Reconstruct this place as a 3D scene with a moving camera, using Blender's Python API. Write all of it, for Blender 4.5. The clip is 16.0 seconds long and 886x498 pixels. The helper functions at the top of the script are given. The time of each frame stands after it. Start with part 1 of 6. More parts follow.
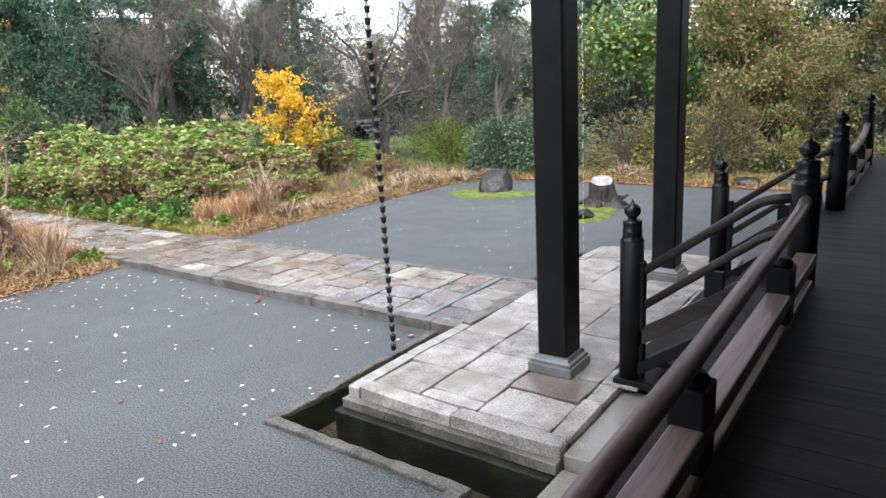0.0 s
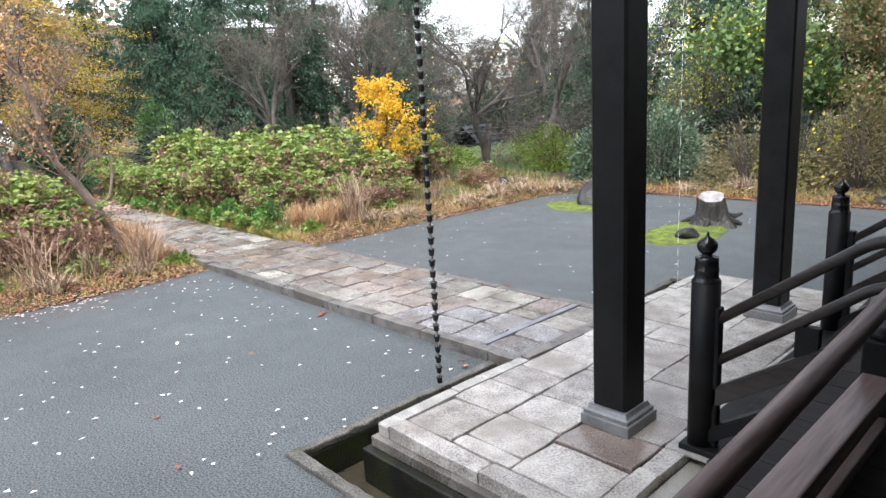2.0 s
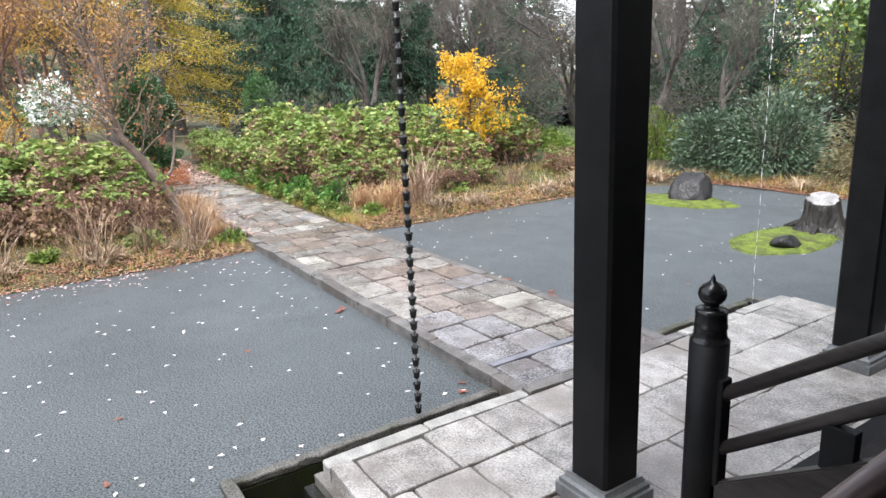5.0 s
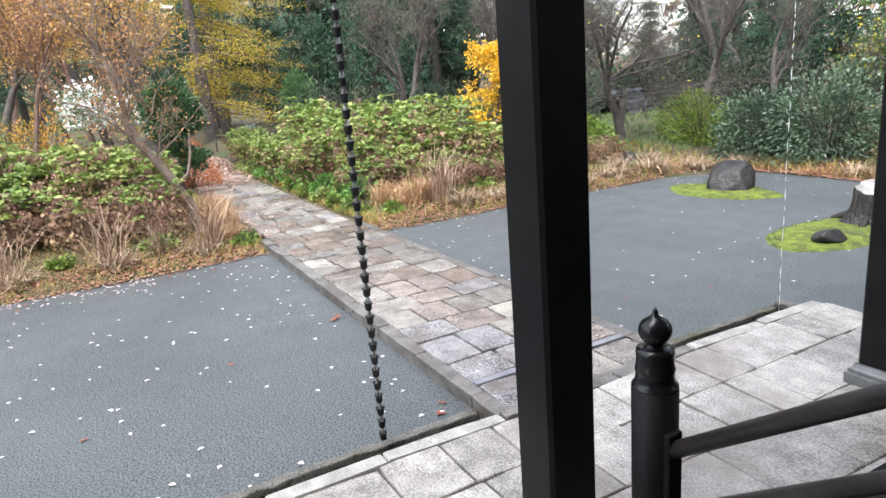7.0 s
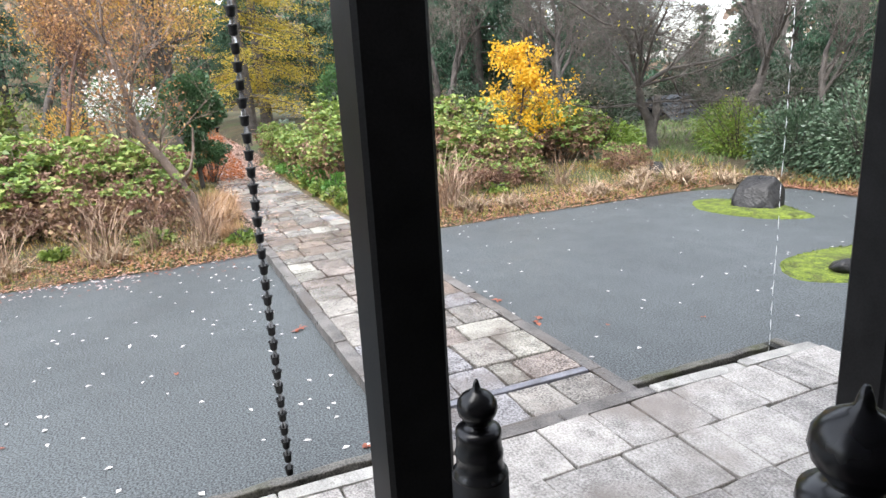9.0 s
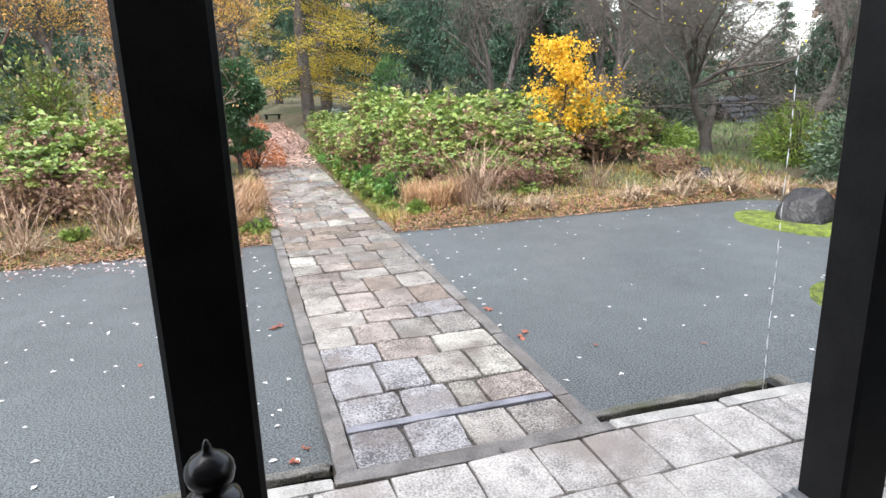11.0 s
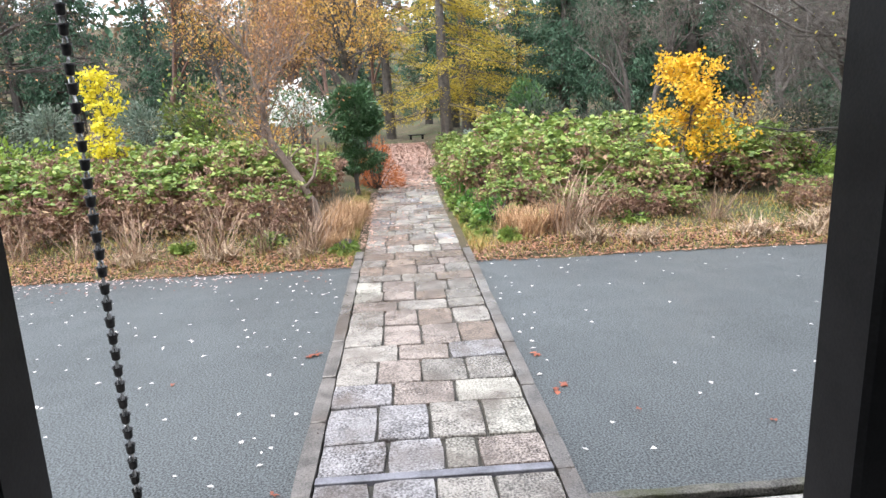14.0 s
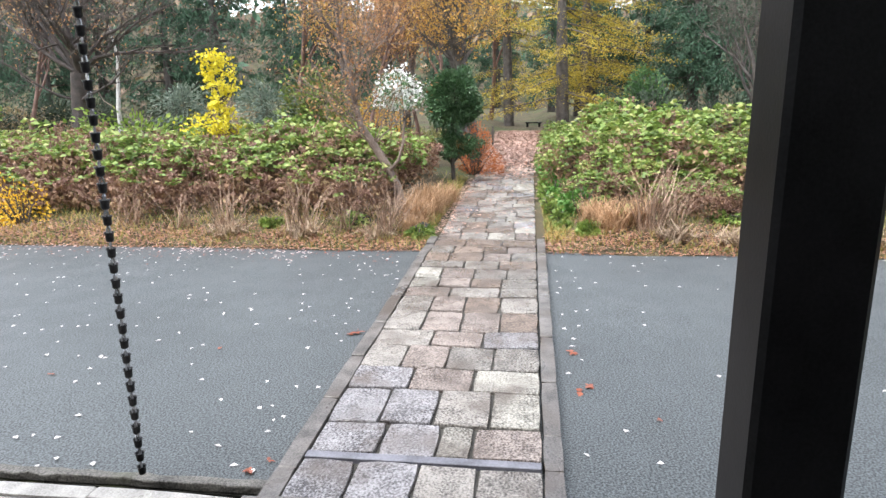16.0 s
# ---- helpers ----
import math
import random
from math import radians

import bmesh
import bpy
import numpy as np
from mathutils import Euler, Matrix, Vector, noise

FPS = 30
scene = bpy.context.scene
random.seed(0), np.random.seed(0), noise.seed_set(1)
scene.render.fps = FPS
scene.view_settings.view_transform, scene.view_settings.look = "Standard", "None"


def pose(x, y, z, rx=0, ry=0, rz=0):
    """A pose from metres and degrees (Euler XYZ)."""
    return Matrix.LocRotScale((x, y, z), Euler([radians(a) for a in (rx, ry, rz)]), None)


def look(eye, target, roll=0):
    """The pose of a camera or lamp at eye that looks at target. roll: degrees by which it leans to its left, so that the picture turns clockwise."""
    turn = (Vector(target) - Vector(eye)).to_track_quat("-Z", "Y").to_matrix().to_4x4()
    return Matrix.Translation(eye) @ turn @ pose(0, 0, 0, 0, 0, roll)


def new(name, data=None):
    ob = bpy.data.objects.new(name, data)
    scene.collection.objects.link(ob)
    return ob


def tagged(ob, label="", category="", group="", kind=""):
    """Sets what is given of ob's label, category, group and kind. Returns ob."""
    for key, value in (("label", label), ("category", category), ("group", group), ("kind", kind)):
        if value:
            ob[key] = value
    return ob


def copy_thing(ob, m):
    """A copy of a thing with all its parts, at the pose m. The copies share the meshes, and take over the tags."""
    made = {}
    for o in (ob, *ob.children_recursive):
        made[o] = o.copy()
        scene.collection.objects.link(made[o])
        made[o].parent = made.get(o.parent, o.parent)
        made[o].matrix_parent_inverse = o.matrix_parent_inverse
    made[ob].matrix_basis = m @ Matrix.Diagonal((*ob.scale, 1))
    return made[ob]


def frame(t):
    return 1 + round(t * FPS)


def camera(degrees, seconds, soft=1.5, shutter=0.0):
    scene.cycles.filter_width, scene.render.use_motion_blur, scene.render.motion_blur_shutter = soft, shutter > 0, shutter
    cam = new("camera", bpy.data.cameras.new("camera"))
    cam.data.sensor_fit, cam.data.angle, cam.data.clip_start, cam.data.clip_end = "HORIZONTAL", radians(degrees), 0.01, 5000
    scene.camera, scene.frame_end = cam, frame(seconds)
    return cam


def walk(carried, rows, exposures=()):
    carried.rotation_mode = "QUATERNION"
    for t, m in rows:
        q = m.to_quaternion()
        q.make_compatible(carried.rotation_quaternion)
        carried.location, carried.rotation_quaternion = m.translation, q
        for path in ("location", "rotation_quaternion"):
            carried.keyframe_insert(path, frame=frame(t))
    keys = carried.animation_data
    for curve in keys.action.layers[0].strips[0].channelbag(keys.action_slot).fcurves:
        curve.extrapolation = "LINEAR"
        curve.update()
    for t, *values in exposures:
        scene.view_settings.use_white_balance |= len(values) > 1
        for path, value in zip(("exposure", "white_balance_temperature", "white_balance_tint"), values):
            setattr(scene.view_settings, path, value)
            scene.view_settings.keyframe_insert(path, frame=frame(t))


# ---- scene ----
cam = camera(67.76, 16.0, soft=1.5)
ROWS = [   # seconds, place, turn about x, y and z
    (0.0, 0.0127, 0.0007, 2.3899, 76.22, 3.20, 35.97),
    (0.5, 0.0395, 0.1876, 2.4067, 76.72, 2.22, 39.40),
    (1.0, 0.0612, 0.3707, 2.4021, 77.18, 3.32, 42.21),
    (1.5, 0.0507, 0.5886, 2.4027, 77.76, 3.15, 44.18),
    (2.0, 0.0473, 0.7777, 2.3918, 77.21, 3.27, 46.24),
    (2.5, 0.0759, 1.0011, 2.3792, 77.27, 2.04, 49.25),
    (3.0, 0.0679, 1.1727, 2.3819, 76.77, 3.95, 50.08),
    (3.5, 0.0130, 1.4132, 2.3911, 76.66, 3.07, 51.27),
    (4.0, -0.0072, 1.6086, 2.3847, 76.65, 3.26, 52.31),
    (4.5, -0.0061, 1.8422, 2.3926, 76.21, 2.53, 54.90),
    (7.0, -0.0595, 2.8192, 2.3961, 75.09, 4.53, 61.38),
    (7.5, -0.0907, 3.0314, 2.3850, 75.49, 3.93, 63.47),
    (8.0, -0.0880, 3.2310, 2.3909, 75.33, 4.15, 63.76),
    (8.5, -0.0936, 3.4973, 2.3901, 75.28, 1.81, 65.01),
    (9.0, -0.0972, 3.7074, 2.3847, 75.29, 3.10, 66.15),
    (11.5, -0.1979, 4.7613, 2.3677, 74.86, 1.37, 74.30),
    (12.0, -0.2491, 4.9392, 2.3709, 74.93, 2.08, 76.61),
    (12.5, -0.2757, 5.1613, 2.3625, 75.27, 2.50, 80.66),
    (13.0, -0.2791, 5.3390, 2.3739, 75.92, 1.82, 83.72),
    (13.5, -0.3193, 5.5151, 2.3742, 76.46, 1.94, 84.44),
    (14.0, -0.3799, 5.7048, 2.3831, 76.97, 2.19, 86.21),
    (14.5, -0.3886, 5.9025, 2.3830, 77.57, 2.68, 87.44),
    (15.0, -0.3736, 6.0855, 2.3859, 77.75, 0.54, 90.95),
    (15.5, -0.4082, 6.2651, 2.3676, 76.87, 0.73, 93.47),
    (16.0, -0.4389, 6.4560, 2.3584, 76.16, 0.91, 97.40),
]
walk(cam, [(t, pose(x, y, z, rx, ry, rz)) for t, x, y, z, rx, ry, rz in ROWS], exposures=((0.0, 1.8), (4.5, 1.78), (7.0, 1.88), (12.5, 1.9), (16.0, 1.85)))

# ---- world, sun and exposure ----
world = bpy.data.worlds.new("overcast")
scene.world = world
world.use_nodes = True
wn = world.node_tree.nodes
wl = world.node_tree.links
sky = wn.new("ShaderNodeTexSky")
sky.sky_type = "NISHITA"
sky.sun_disc = False
sky.sun_elevation, sky.sun_rotation = radians(68), radians(143)
sky.air_density, sky.dust_density, sky.ozone_density = 1.0, 1.5, 1.0
grey = wn.new("ShaderNodeHueSaturation")
grey.inputs["Saturation"].default_value = 0.36
wl.new(sky.outputs[0], grey.inputs["Color"])
wl.new(grey.outputs[0], wn["Background"].inputs[0])
wn["Background"].inputs[1].default_value = 0.15
sun = new("sun", bpy.data.lights.new("sun", "SUN"))
sun.data.energy, sun.data.angle, sun.data.color = 1.5, radians(50), (1.0, 0.99, 0.98)
sun.matrix_world = look((6, -8, 25), (0, 0, 0))

# ---- materials ----


def mat(name, dark, light, rough=0.7, scale=8.0, fine=60.0, bump=0.2, depth=0.01, metal=0.0, per="", spread=0.0, wet=0.0, stain=None, stain_scale=0.8, spec=0.5, amp=1.1, broad=1.9, stretch=None):
    """Two-scale noise between two colours, fine relief, optional variation per island or object, stains and wet patches."""
    m = bpy.data.materials.new(name)
    m.use_nodes = True
    n, l = m.node_tree.nodes, m.node_tree.links
    b = n["Principled BSDF"]
    tc = n.new("ShaderNodeTexCoord")
    geo = n.new("ShaderNodeNewGeometry")
    pos = tc.outputs["Object"] if per == "local" else geo.outputs["Position"]

    if stretch:
        mp = n.new("ShaderNodeMapping")
        mp.inputs["Scale"].default_value = stretch
        l.new(pos, mp.inputs["Vector"])
        pos = mp.outputs[0]

    def noise_at(s, d=4.0):
        t = n.new("ShaderNodeTexNoise")
        t.inputs["Scale"].default_value, t.inputs["Detail"].default_value = s, d
        l.new(pos, t.inputs["Vector"])
        return t.outputs["Fac"]

    def maths(op, a, c):
        t = n.new("ShaderNodeMath")
        t.operation = op
        t.use_clamp = False
        for i, v in enumerate((a, c)):
            if isinstance(v, (int, float)):
                t.inputs[i].default_value = v
            else:
                l.new(v, t.inputs[i])
        return t.outputs[0]

    big, small = noise_at(scale), noise_at(fine, 2.0)
    f = maths("ADD", maths("MULTIPLY", maths("SUBTRACT", big, 0.5), broad), 0.5)
    f = maths("ADD", f, maths("MULTIPLY", maths("SUBTRACT", small, 0.5), amp))
    if per in ("island", "object", "local"):
        if per == "island":
            r = geo.outputs["Random Per Island"]
        else:
            r = n.new("ShaderNodeObjectInfo").outputs["Random"]
        f = maths("ADD", f, maths("MULTIPLY", maths("SUBTRACT", r, 0.5), spread))
    ramp = n.new("ShaderNodeValToRGB")
    ramp.color_ramp.elements[0].color = (*dark, 1)
    ramp.color_ramp.elements[1].color = (*light, 1)
    l.new(f, ramp.inputs[0])
    colour = ramp.outputs[0]
    if stain:
        mx = n.new("ShaderNodeMix")
        mx.data_type = "RGBA"
        s = n.new("ShaderNodeMapRange")
        s.inputs[1].default_value, s.inputs[2].default_value, s.inputs[4].default_value = 0.5, 0.66, 0.85
        l.new(noise_at(stain_scale, 5.0), s.inputs[0])
        l.new(s.outputs[0], mx.inputs[0])
        l.new(colour, mx.inputs[6])
        mx.inputs[7].default_value = (*stain, 1)
        colour = mx.outputs[2]
    l.new(colour, b.inputs["Base Color"])
    b.inputs["Metallic"].default_value = metal
    b.inputs["Specular IOR Level"].default_value = spec
    if wet:
        mr = n.new("ShaderNodeMapRange")
        mr.inputs[1].default_value, mr.inputs[2].default_value = 0.4, 0.62
        mr.inputs[3].default_value, mr.inputs[4].default_value = rough, wet
        l.new(noise_at(2.2, 4.0), mr.inputs[0])
        l.new(mr.outputs[0], b.inputs["Roughness"])
    else:
        b.inputs["Roughness"].default_value = rough
    if bump:
        bp = n.new("ShaderNodeBump")
        bp.inputs["Strength"].default_value, bp.inputs["Distance"].default_value = bump, depth
        l.new(maths("ADD", small, maths("MULTIPLY", big, 0.6)), bp.inputs["Height"])
        l.new(bp.outputs[0], b.inputs["Normal"])
    return m


def leafmat(name, colours, rough=0.55, through_light=0.25):
    """Leaves: a colour for each island out of a ramp, some light let through."""
    m = bpy.data.materials.new(name)
    m.use_nodes = True
    n, l = m.node_tree.nodes, m.node_tree.links
    b = n["Principled BSDF"]
    geo = n.new("ShaderNodeNewGeometry")
    ns = n.new("ShaderNodeTexNoise")
    ns.inputs["Scale"].default_value = 1.1
    l.new(geo.outputs["Position"], ns.inputs["Vector"])
    ad = n.new("ShaderNodeMath")
    ad.operation = "MULTIPLY_ADD"
    ad.inputs[1].default_value = 0.75
    l.new(geo.outputs["Random Per Island"], ad.inputs[0])
    sb = n.new("ShaderNodeMath")
    sb.operation = "MULTIPLY_ADD"
    sb.inputs[1].default_value, sb.inputs[2].default_value = 1.0, -0.38
    l.new(ns.outputs["Fac"], sb.inputs[0])
    l.new(sb.outputs[0], ad.inputs[2])
    ramp = n.new("ShaderNodeValToRGB")
    e = ramp.color_ramp.elements
    while len(e) < len(colours):
        e.new(0.5)
    for i, c in enumerate(colours):
        e[i].position = i / (len(colours) - 1)
        e[i].color = (*c, 1)
    l.new(ad.outputs[0], ramp.inputs[0])
    l.new(ramp.outputs[0], b.inputs["Base Color"])
    b.inputs["Roughness"].default_value = rough
    tr = n.new("ShaderNodeBsdfTranslucent")
    l.new(ramp.outputs[0], tr.inputs["Color"])
    mx = n.new("ShaderNodeMixShader")
    mx.inputs[0].default_value = through_light
    l.new(b.outputs[0], mx.inputs[1])
    l.new(tr.outputs[0], mx.inputs[2])
    l.new(mx.outputs[0], n["Material Output"].inputs[0])
    return m


ASPHALT = mat("wet_asphalt", (0.014, 0.017, 0.0185), (0.122, 0.137, 0.144), 0.54, 0.6, 68, 0.35, 0.004, wet=0.47, spec=0.45, amp=3.6, broad=0.4)
SOIL = mat("leafy_soil", (0.03, 0.025, 0.014), (0.11, 0.085, 0.042), 0.9, 1.2, 30, 0.6, 0.03, stain=(0.05, 0.075, 0.02), stain_scale=0.5)
# brown blotches: stone mottling plus the dark eaves' reflection put into the colour
STONE = mat("wet_granite", (0.15, 0.138, 0.13), (0.5, 0.472, 0.445), 0.2, 7, 72, 0.7, 0.006, per="object", spread=0.5, wet=0.05, stain=(0.2, 0.17, 0.15), stain_scale=1.3, amp=1.8, broad=1.3)
def sett_stone(name, dark, light):
    return mat(name, dark, light, 0.4, 7, 62, 0.9, 0.008, per="object", spread=0.4, wet=0.15, stain=(0.105, 0.084, 0.072), stain_scale=1.9, amp=3.0, broad=1.2)


SETTS = {"l": sett_stone("wet_lavender_stone", (0.05, 0.047, 0.05), (0.35, 0.338, 0.35)), "p": sett_stone("wet_pink_stone", (0.06, 0.046, 0.04), (0.36, 0.305, 0.275)),
         "c": sett_stone("wet_cream_stone", (0.085, 0.078, 0.066), (0.42, 0.4, 0.355)), "g": sett_stone("wet_grey_stone", (0.052, 0.046, 0.041), (0.34, 0.315, 0.288)), "b": sett_stone("wet_brown_stone", (0.034, 0.024, 0.019), (0.27, 0.21, 0.172))}
EDGE = mat("pale_edge_stone", (0.18, 0.175, 0.162), (0.44, 0.425, 0.4), 0.35, 6, 90, 0.4, 0.004, wet=0.2, amp=1.6)
KERB = mat("grey_kerb_stone", (0.05, 0.046, 0.043), (0.19, 0.175, 0.165), 0.45, 6, 80, 0.5, 0.005, wet=0.25, stain=(0.075, 0.06, 0.05), stain_scale=1.7, amp=1.8)
GROUT = mat("dark_mortar", (0.025, 0.024, 0.02), (0.08, 0.075, 0.065), 0.7, 4, 60, 0.5, 0.01)
# wet black moss, with the shade inside the drain put into the colour too
MOSSY_SHADED = mat("mossy_shaded_concrete", (0.004, 0.0042, 0.0033), (0.018, 0.0175, 0.014), 0.5, 4, 70, 0.6, 0.015, stain=(0.02, 0.026, 0.006), stain_scale=3.0, spec=0.3)
MOSSKERB = mat("mossy_kerb", (0.03, 0.029, 0.025), (0.17, 0.16, 0.145), 0.6, 5, 70, 0.7, 0.012, stain=(0.045, 0.05, 0.016), stain_scale=2.0, amp=2.2)
CEMENT = mat("wet_cement", (0.17, 0.16, 0.14), (0.36, 0.345, 0.31), 0.3, 2, 80, 0.25, 0.005, wet=0.08)
BLACK = mat("black_stained_wood", (0.004, 0.004, 0.0045), (0.013, 0.013, 0.014), 0.5, 5, 90, 0.15, 0.003, spec=0.18)
# reddish granite, its dark tone also holds the pillar's reflection as colour
BROWNSTONE = mat("wet_red_granite", (0.07, 0.056, 0.05), (0.3, 0.24, 0.215), 0.16, 3, 110, 0.35, 0.003, wet=0.06, amp=1.9, broad=1.2)
WETEDGE = mat("wet_blackened_stone", (0.05, 0.045, 0.04), (0.24, 0.22, 0.2), 0.4, 2.5, 70, 0.4, 0.006, wet=0.2, stain=(0.035, 0.03, 0.025), stain_scale=1.5, amp=1.8)
BUSHGREEN = leafmat("bush_green_leaf", [(0.03, 0.085, 0.025), (0.07, 0.16, 0.05), (0.15, 0.27, 0.09)], 0.45, 0.15)
GLOSS = mat("black_lacquer", (0.006, 0.006, 0.007), (0.016, 0.016, 0.018), 0.27, 4, 40, 0.06, 0.002)
BROWN = mat("weathered_brown_wood", (0.085, 0.055, 0.049), (0.34, 0.235, 0.21), 0.38, 14, 60, 0.3, 0.004, spec=0.45, stretch=(1, 0.07, 1))
STAIRWOOD = mat("dark_brown_wood", (0.012, 0.01, 0.01), (0.05, 0.041, 0.038), 0.4, 12, 60, 0.2, 0.004, spec=0.4, stretch=(0.1, 1, 1))
DECK = mat("dark_deck_boards", (0.008, 0.0062, 0.006), (0.029, 0.023, 0.021), 0.55, 9, 60, 0.25, 0.004, per="object", spread=0.3, spec=0.2, stretch=(0.08, 1, 1))
SHOE = mat("grey_iron_shoe", (0.12, 0.125, 0.13), (0.24, 0.245, 0.25), 0.35, 5, 60, 0.1, 0.002, metal=0.3)
# glints of running water put into the wire's pale colour
WET_GLINT = mat("wet_glint_wire", (0.3, 0.3, 0.31), (0.62, 0.63, 0.65), 0.15, 30, 90, 0.1, 0.001, metal=0.6)
CHAIN = mat("dark_bronze", (0.012, 0.012, 0.013), (0.035, 0.035, 0.036), 0.4, 30, 90, 0.1, 0.001, metal=0.5)
PLASTER = mat("dark_plank_wall", (0.02, 0.018, 0.016), (0.06, 0.05, 0.045), 0.6, 4, 50, 0.2, 0.004)
ROCK = mat("wet_dark_rock", (0.006, 0.006, 0.0065), (0.042, 0.04, 0.039), 0.5, 4.5, 22, 0.5, 0.03, wet=0.26, broad=1.3, spec=0.35)
MOSS = mat("bright_moss", (0.035, 0.055, 0.01), (0.19, 0.245, 0.028), 0.95, 9, 50, 0.9, 0.03, stain=(0.055, 0.06, 0.02), stain_scale=5.0, amp=2.2)
STUMP = mat("wet_stump_bark", (0.005, 0.0047, 0.0045), (0.034, 0.029, 0.025), 0.42, 6, 26, 0.9, 0.03, spec=0.4, stretch=(1, 1, 0.25))
STUMPTOP = mat("pale_cut_wood", (0.1, 0.094, 0.088), (0.4, 0.385, 0.37), 0.3, 7, 60, 0.3, 0.006, amp=1.5)
BARK = mat("grey_bark", (0.035, 0.03, 0.027), (0.14, 0.12, 0.105), 0.75, 5, 50, 0.9, 0.02)
OLDBARK = mat("dark_reddish_bark", (0.022, 0.017, 0.015), (0.1, 0.075, 0.066), 0.6, 5, 50, 0.9, 0.02)
PALEBARK = mat("brownish_bark", (0.1, 0.072, 0.058), (0.32, 0.24, 0.19), 0.7, 6, 50, 0.6, 0.01)
REDBARK = mat("reddish_twigs", (0.09, 0.05, 0.04), (0.22, 0.13, 0.1), 0.7, 6, 50, 0.4, 0.01)
CEDARBARK = mat("cedar_bark", (0.025, 0.022, 0.02), (0.09, 0.075, 0.065), 0.8, 3, 40, 0.8, 0.02)
STRAW = mat("dry_straw", (0.17, 0.115, 0.075), (0.5, 0.385, 0.27), 0.8, 3, 40, 0, per="island", spread=0.9)
STALK = mat("dry_brown_stalk", (0.13, 0.08, 0.052), (0.44, 0.31, 0.22), 0.8, 3, 40, 0, per="island", spread=0.9)
RUSTGRASS = mat("rusty_dry_grass", (0.26, 0.14, 0.065), (0.58, 0.38, 0.22), 0.8, 2, 40, 0, per="island", spread=0.9)
REDLEAF = mat("fallen_red_leaf", (0.13, 0.03, 0.02), (0.34, 0.11, 0.06), 0.5, 10, 60, 0.2, 0.003, per="island", spread=0.9)
PETAL = mat("white_petal", (0.45, 0.43, 0.41), (0.75, 0.73, 0.71), 0.5, 10, 60, 0, per="island", spread=0.5)
PINKPETAL = mat("pale_pink_petal", (0.4, 0.3, 0.29), (0.72, 0.6, 0.59), 0.5, 10, 60, 0, per="island", spread=0.6)
ROOFTILE = mat("grey_roof_tile", (0.02, 0.022, 0.026), (0.12, 0.13, 0.145), 0.22, 3, 50, 0.2, 0.01, per="object", spread=0.9)
LITTER = leafmat("leaf_litter", [(0.13, 0.05, 0.03), (0.27, 0.125, 0.07), (0.38, 0.195, 0.12), (0.46, 0.3, 0.22)], 0.6, 0.0)
PINKLITTER = leafmat("pink_leaf_litter", [(0.28, 0.15, 0.11), (0.44, 0.27, 0.21), (0.54, 0.36, 0.29), (0.6, 0.44, 0.37)], 0.6, 0.0)
GRASS = leafmat("mixed_grass", [(0.1, 0.14, 0.03), (0.22, 0.24, 0.06), (0.36, 0.27, 0.08), (0.4, 0.2, 0.06)], 0.7, 0.15)
HYD = leafmat("hydrangea_green", [(0.08, 0.125, 0.035), (0.15, 0.235, 0.05), (0.25, 0.335, 0.075), (0.4, 0.385, 0.14)], 0.5)
HYDBROWN = leafmat("withered_leaf", [(0.12, 0.066, 0.042), (0.26, 0.15, 0.095), (0.38, 0.24, 0.15), (0.38, 0.3, 0.14)], 0.7, 0.2)
HYDHEAD = leafmat("withered_flower", [(0.11, 0.055, 0.04), (0.25, 0.14, 0.105), (0.38, 0.25, 0.18)], 0.8, 0.15)
BRIGHTGREEN = leafmat("fresh_green_leaf", [(0.06, 0.14, 0.03), (0.12, 0.27, 0.055), (0.19, 0.36, 0.075)], 0.5)
YELLOW = leafmat("yellow_leaf", [(0.55, 0.3, 0.02), (0.75, 0.44, 0.03), (0.85, 0.56, 0.04), (0.8, 0.6, 0.1)], 0.5, 0.35)
LEMON = leafmat("lemon_leaf", [(0.55, 0.45, 0.03), (0.78, 0.66, 0.04), (0.8, 0.72, 0.08)], 0.5, 0.35)
RUSSET = leafmat("russet_leaf", [(0.27, 0.12, 0.05), (0.46, 0.23, 0.1), (0.57, 0.36, 0.16)], 0.6, 0.25)
AMBER = leafmat("amber_leaf", [(0.42, 0.22, 0.06), (0.64, 0.37, 0.08), (0.72, 0.47, 0.11)], 0.6, 0.3)
LARCH = leafmat("yellow_green_spray", [(0.26, 0.2, 0.035), (0.45, 0.35, 0.045), (0.58, 0.45, 0.06)], 0.6, 0.3)
DARKGREEN = leafmat("glossy_dark_leaf", [(0.03, 0.07, 0.03), (0.065, 0.135, 0.055), (0.125, 0.215, 0.095)], 0.38, 0.12)
EDGESHRUB = leafmat("olive_brown_leaf", [(0.07, 0.07, 0.03), (0.17, 0.145, 0.065), (0.27, 0.22, 0.11)], 0.6)
PALEGREEN = leafmat("pale_green_leaf", [(0.045, 0.09, 0.028), (0.12, 0.2, 0.055), (0.24, 0.32, 0.11)], 0.5)
RHODO = leafmat("greyish_evergreen_leaf", [(0.03, 0.06, 0.032), (0.075, 0.125, 0.07), (0.19, 0.25, 0.17)], 0.38, 0.1)
CEDAR = leafmat("cedar_spray", [(0.016, 0.046, 0.026), (0.04, 0.092, 0.052), (0.075, 0.15, 0.085)], 0.75, 0.15)
# leaf colour darkened to carry the shade under the trees
SHADEGREEN = leafmat("shade_dark_evergreen_leaf", [(0.012, 0.022, 0.012), (0.025, 0.045, 0.022), (0.045, 0.065, 0.035)], 0.7, 0.05)
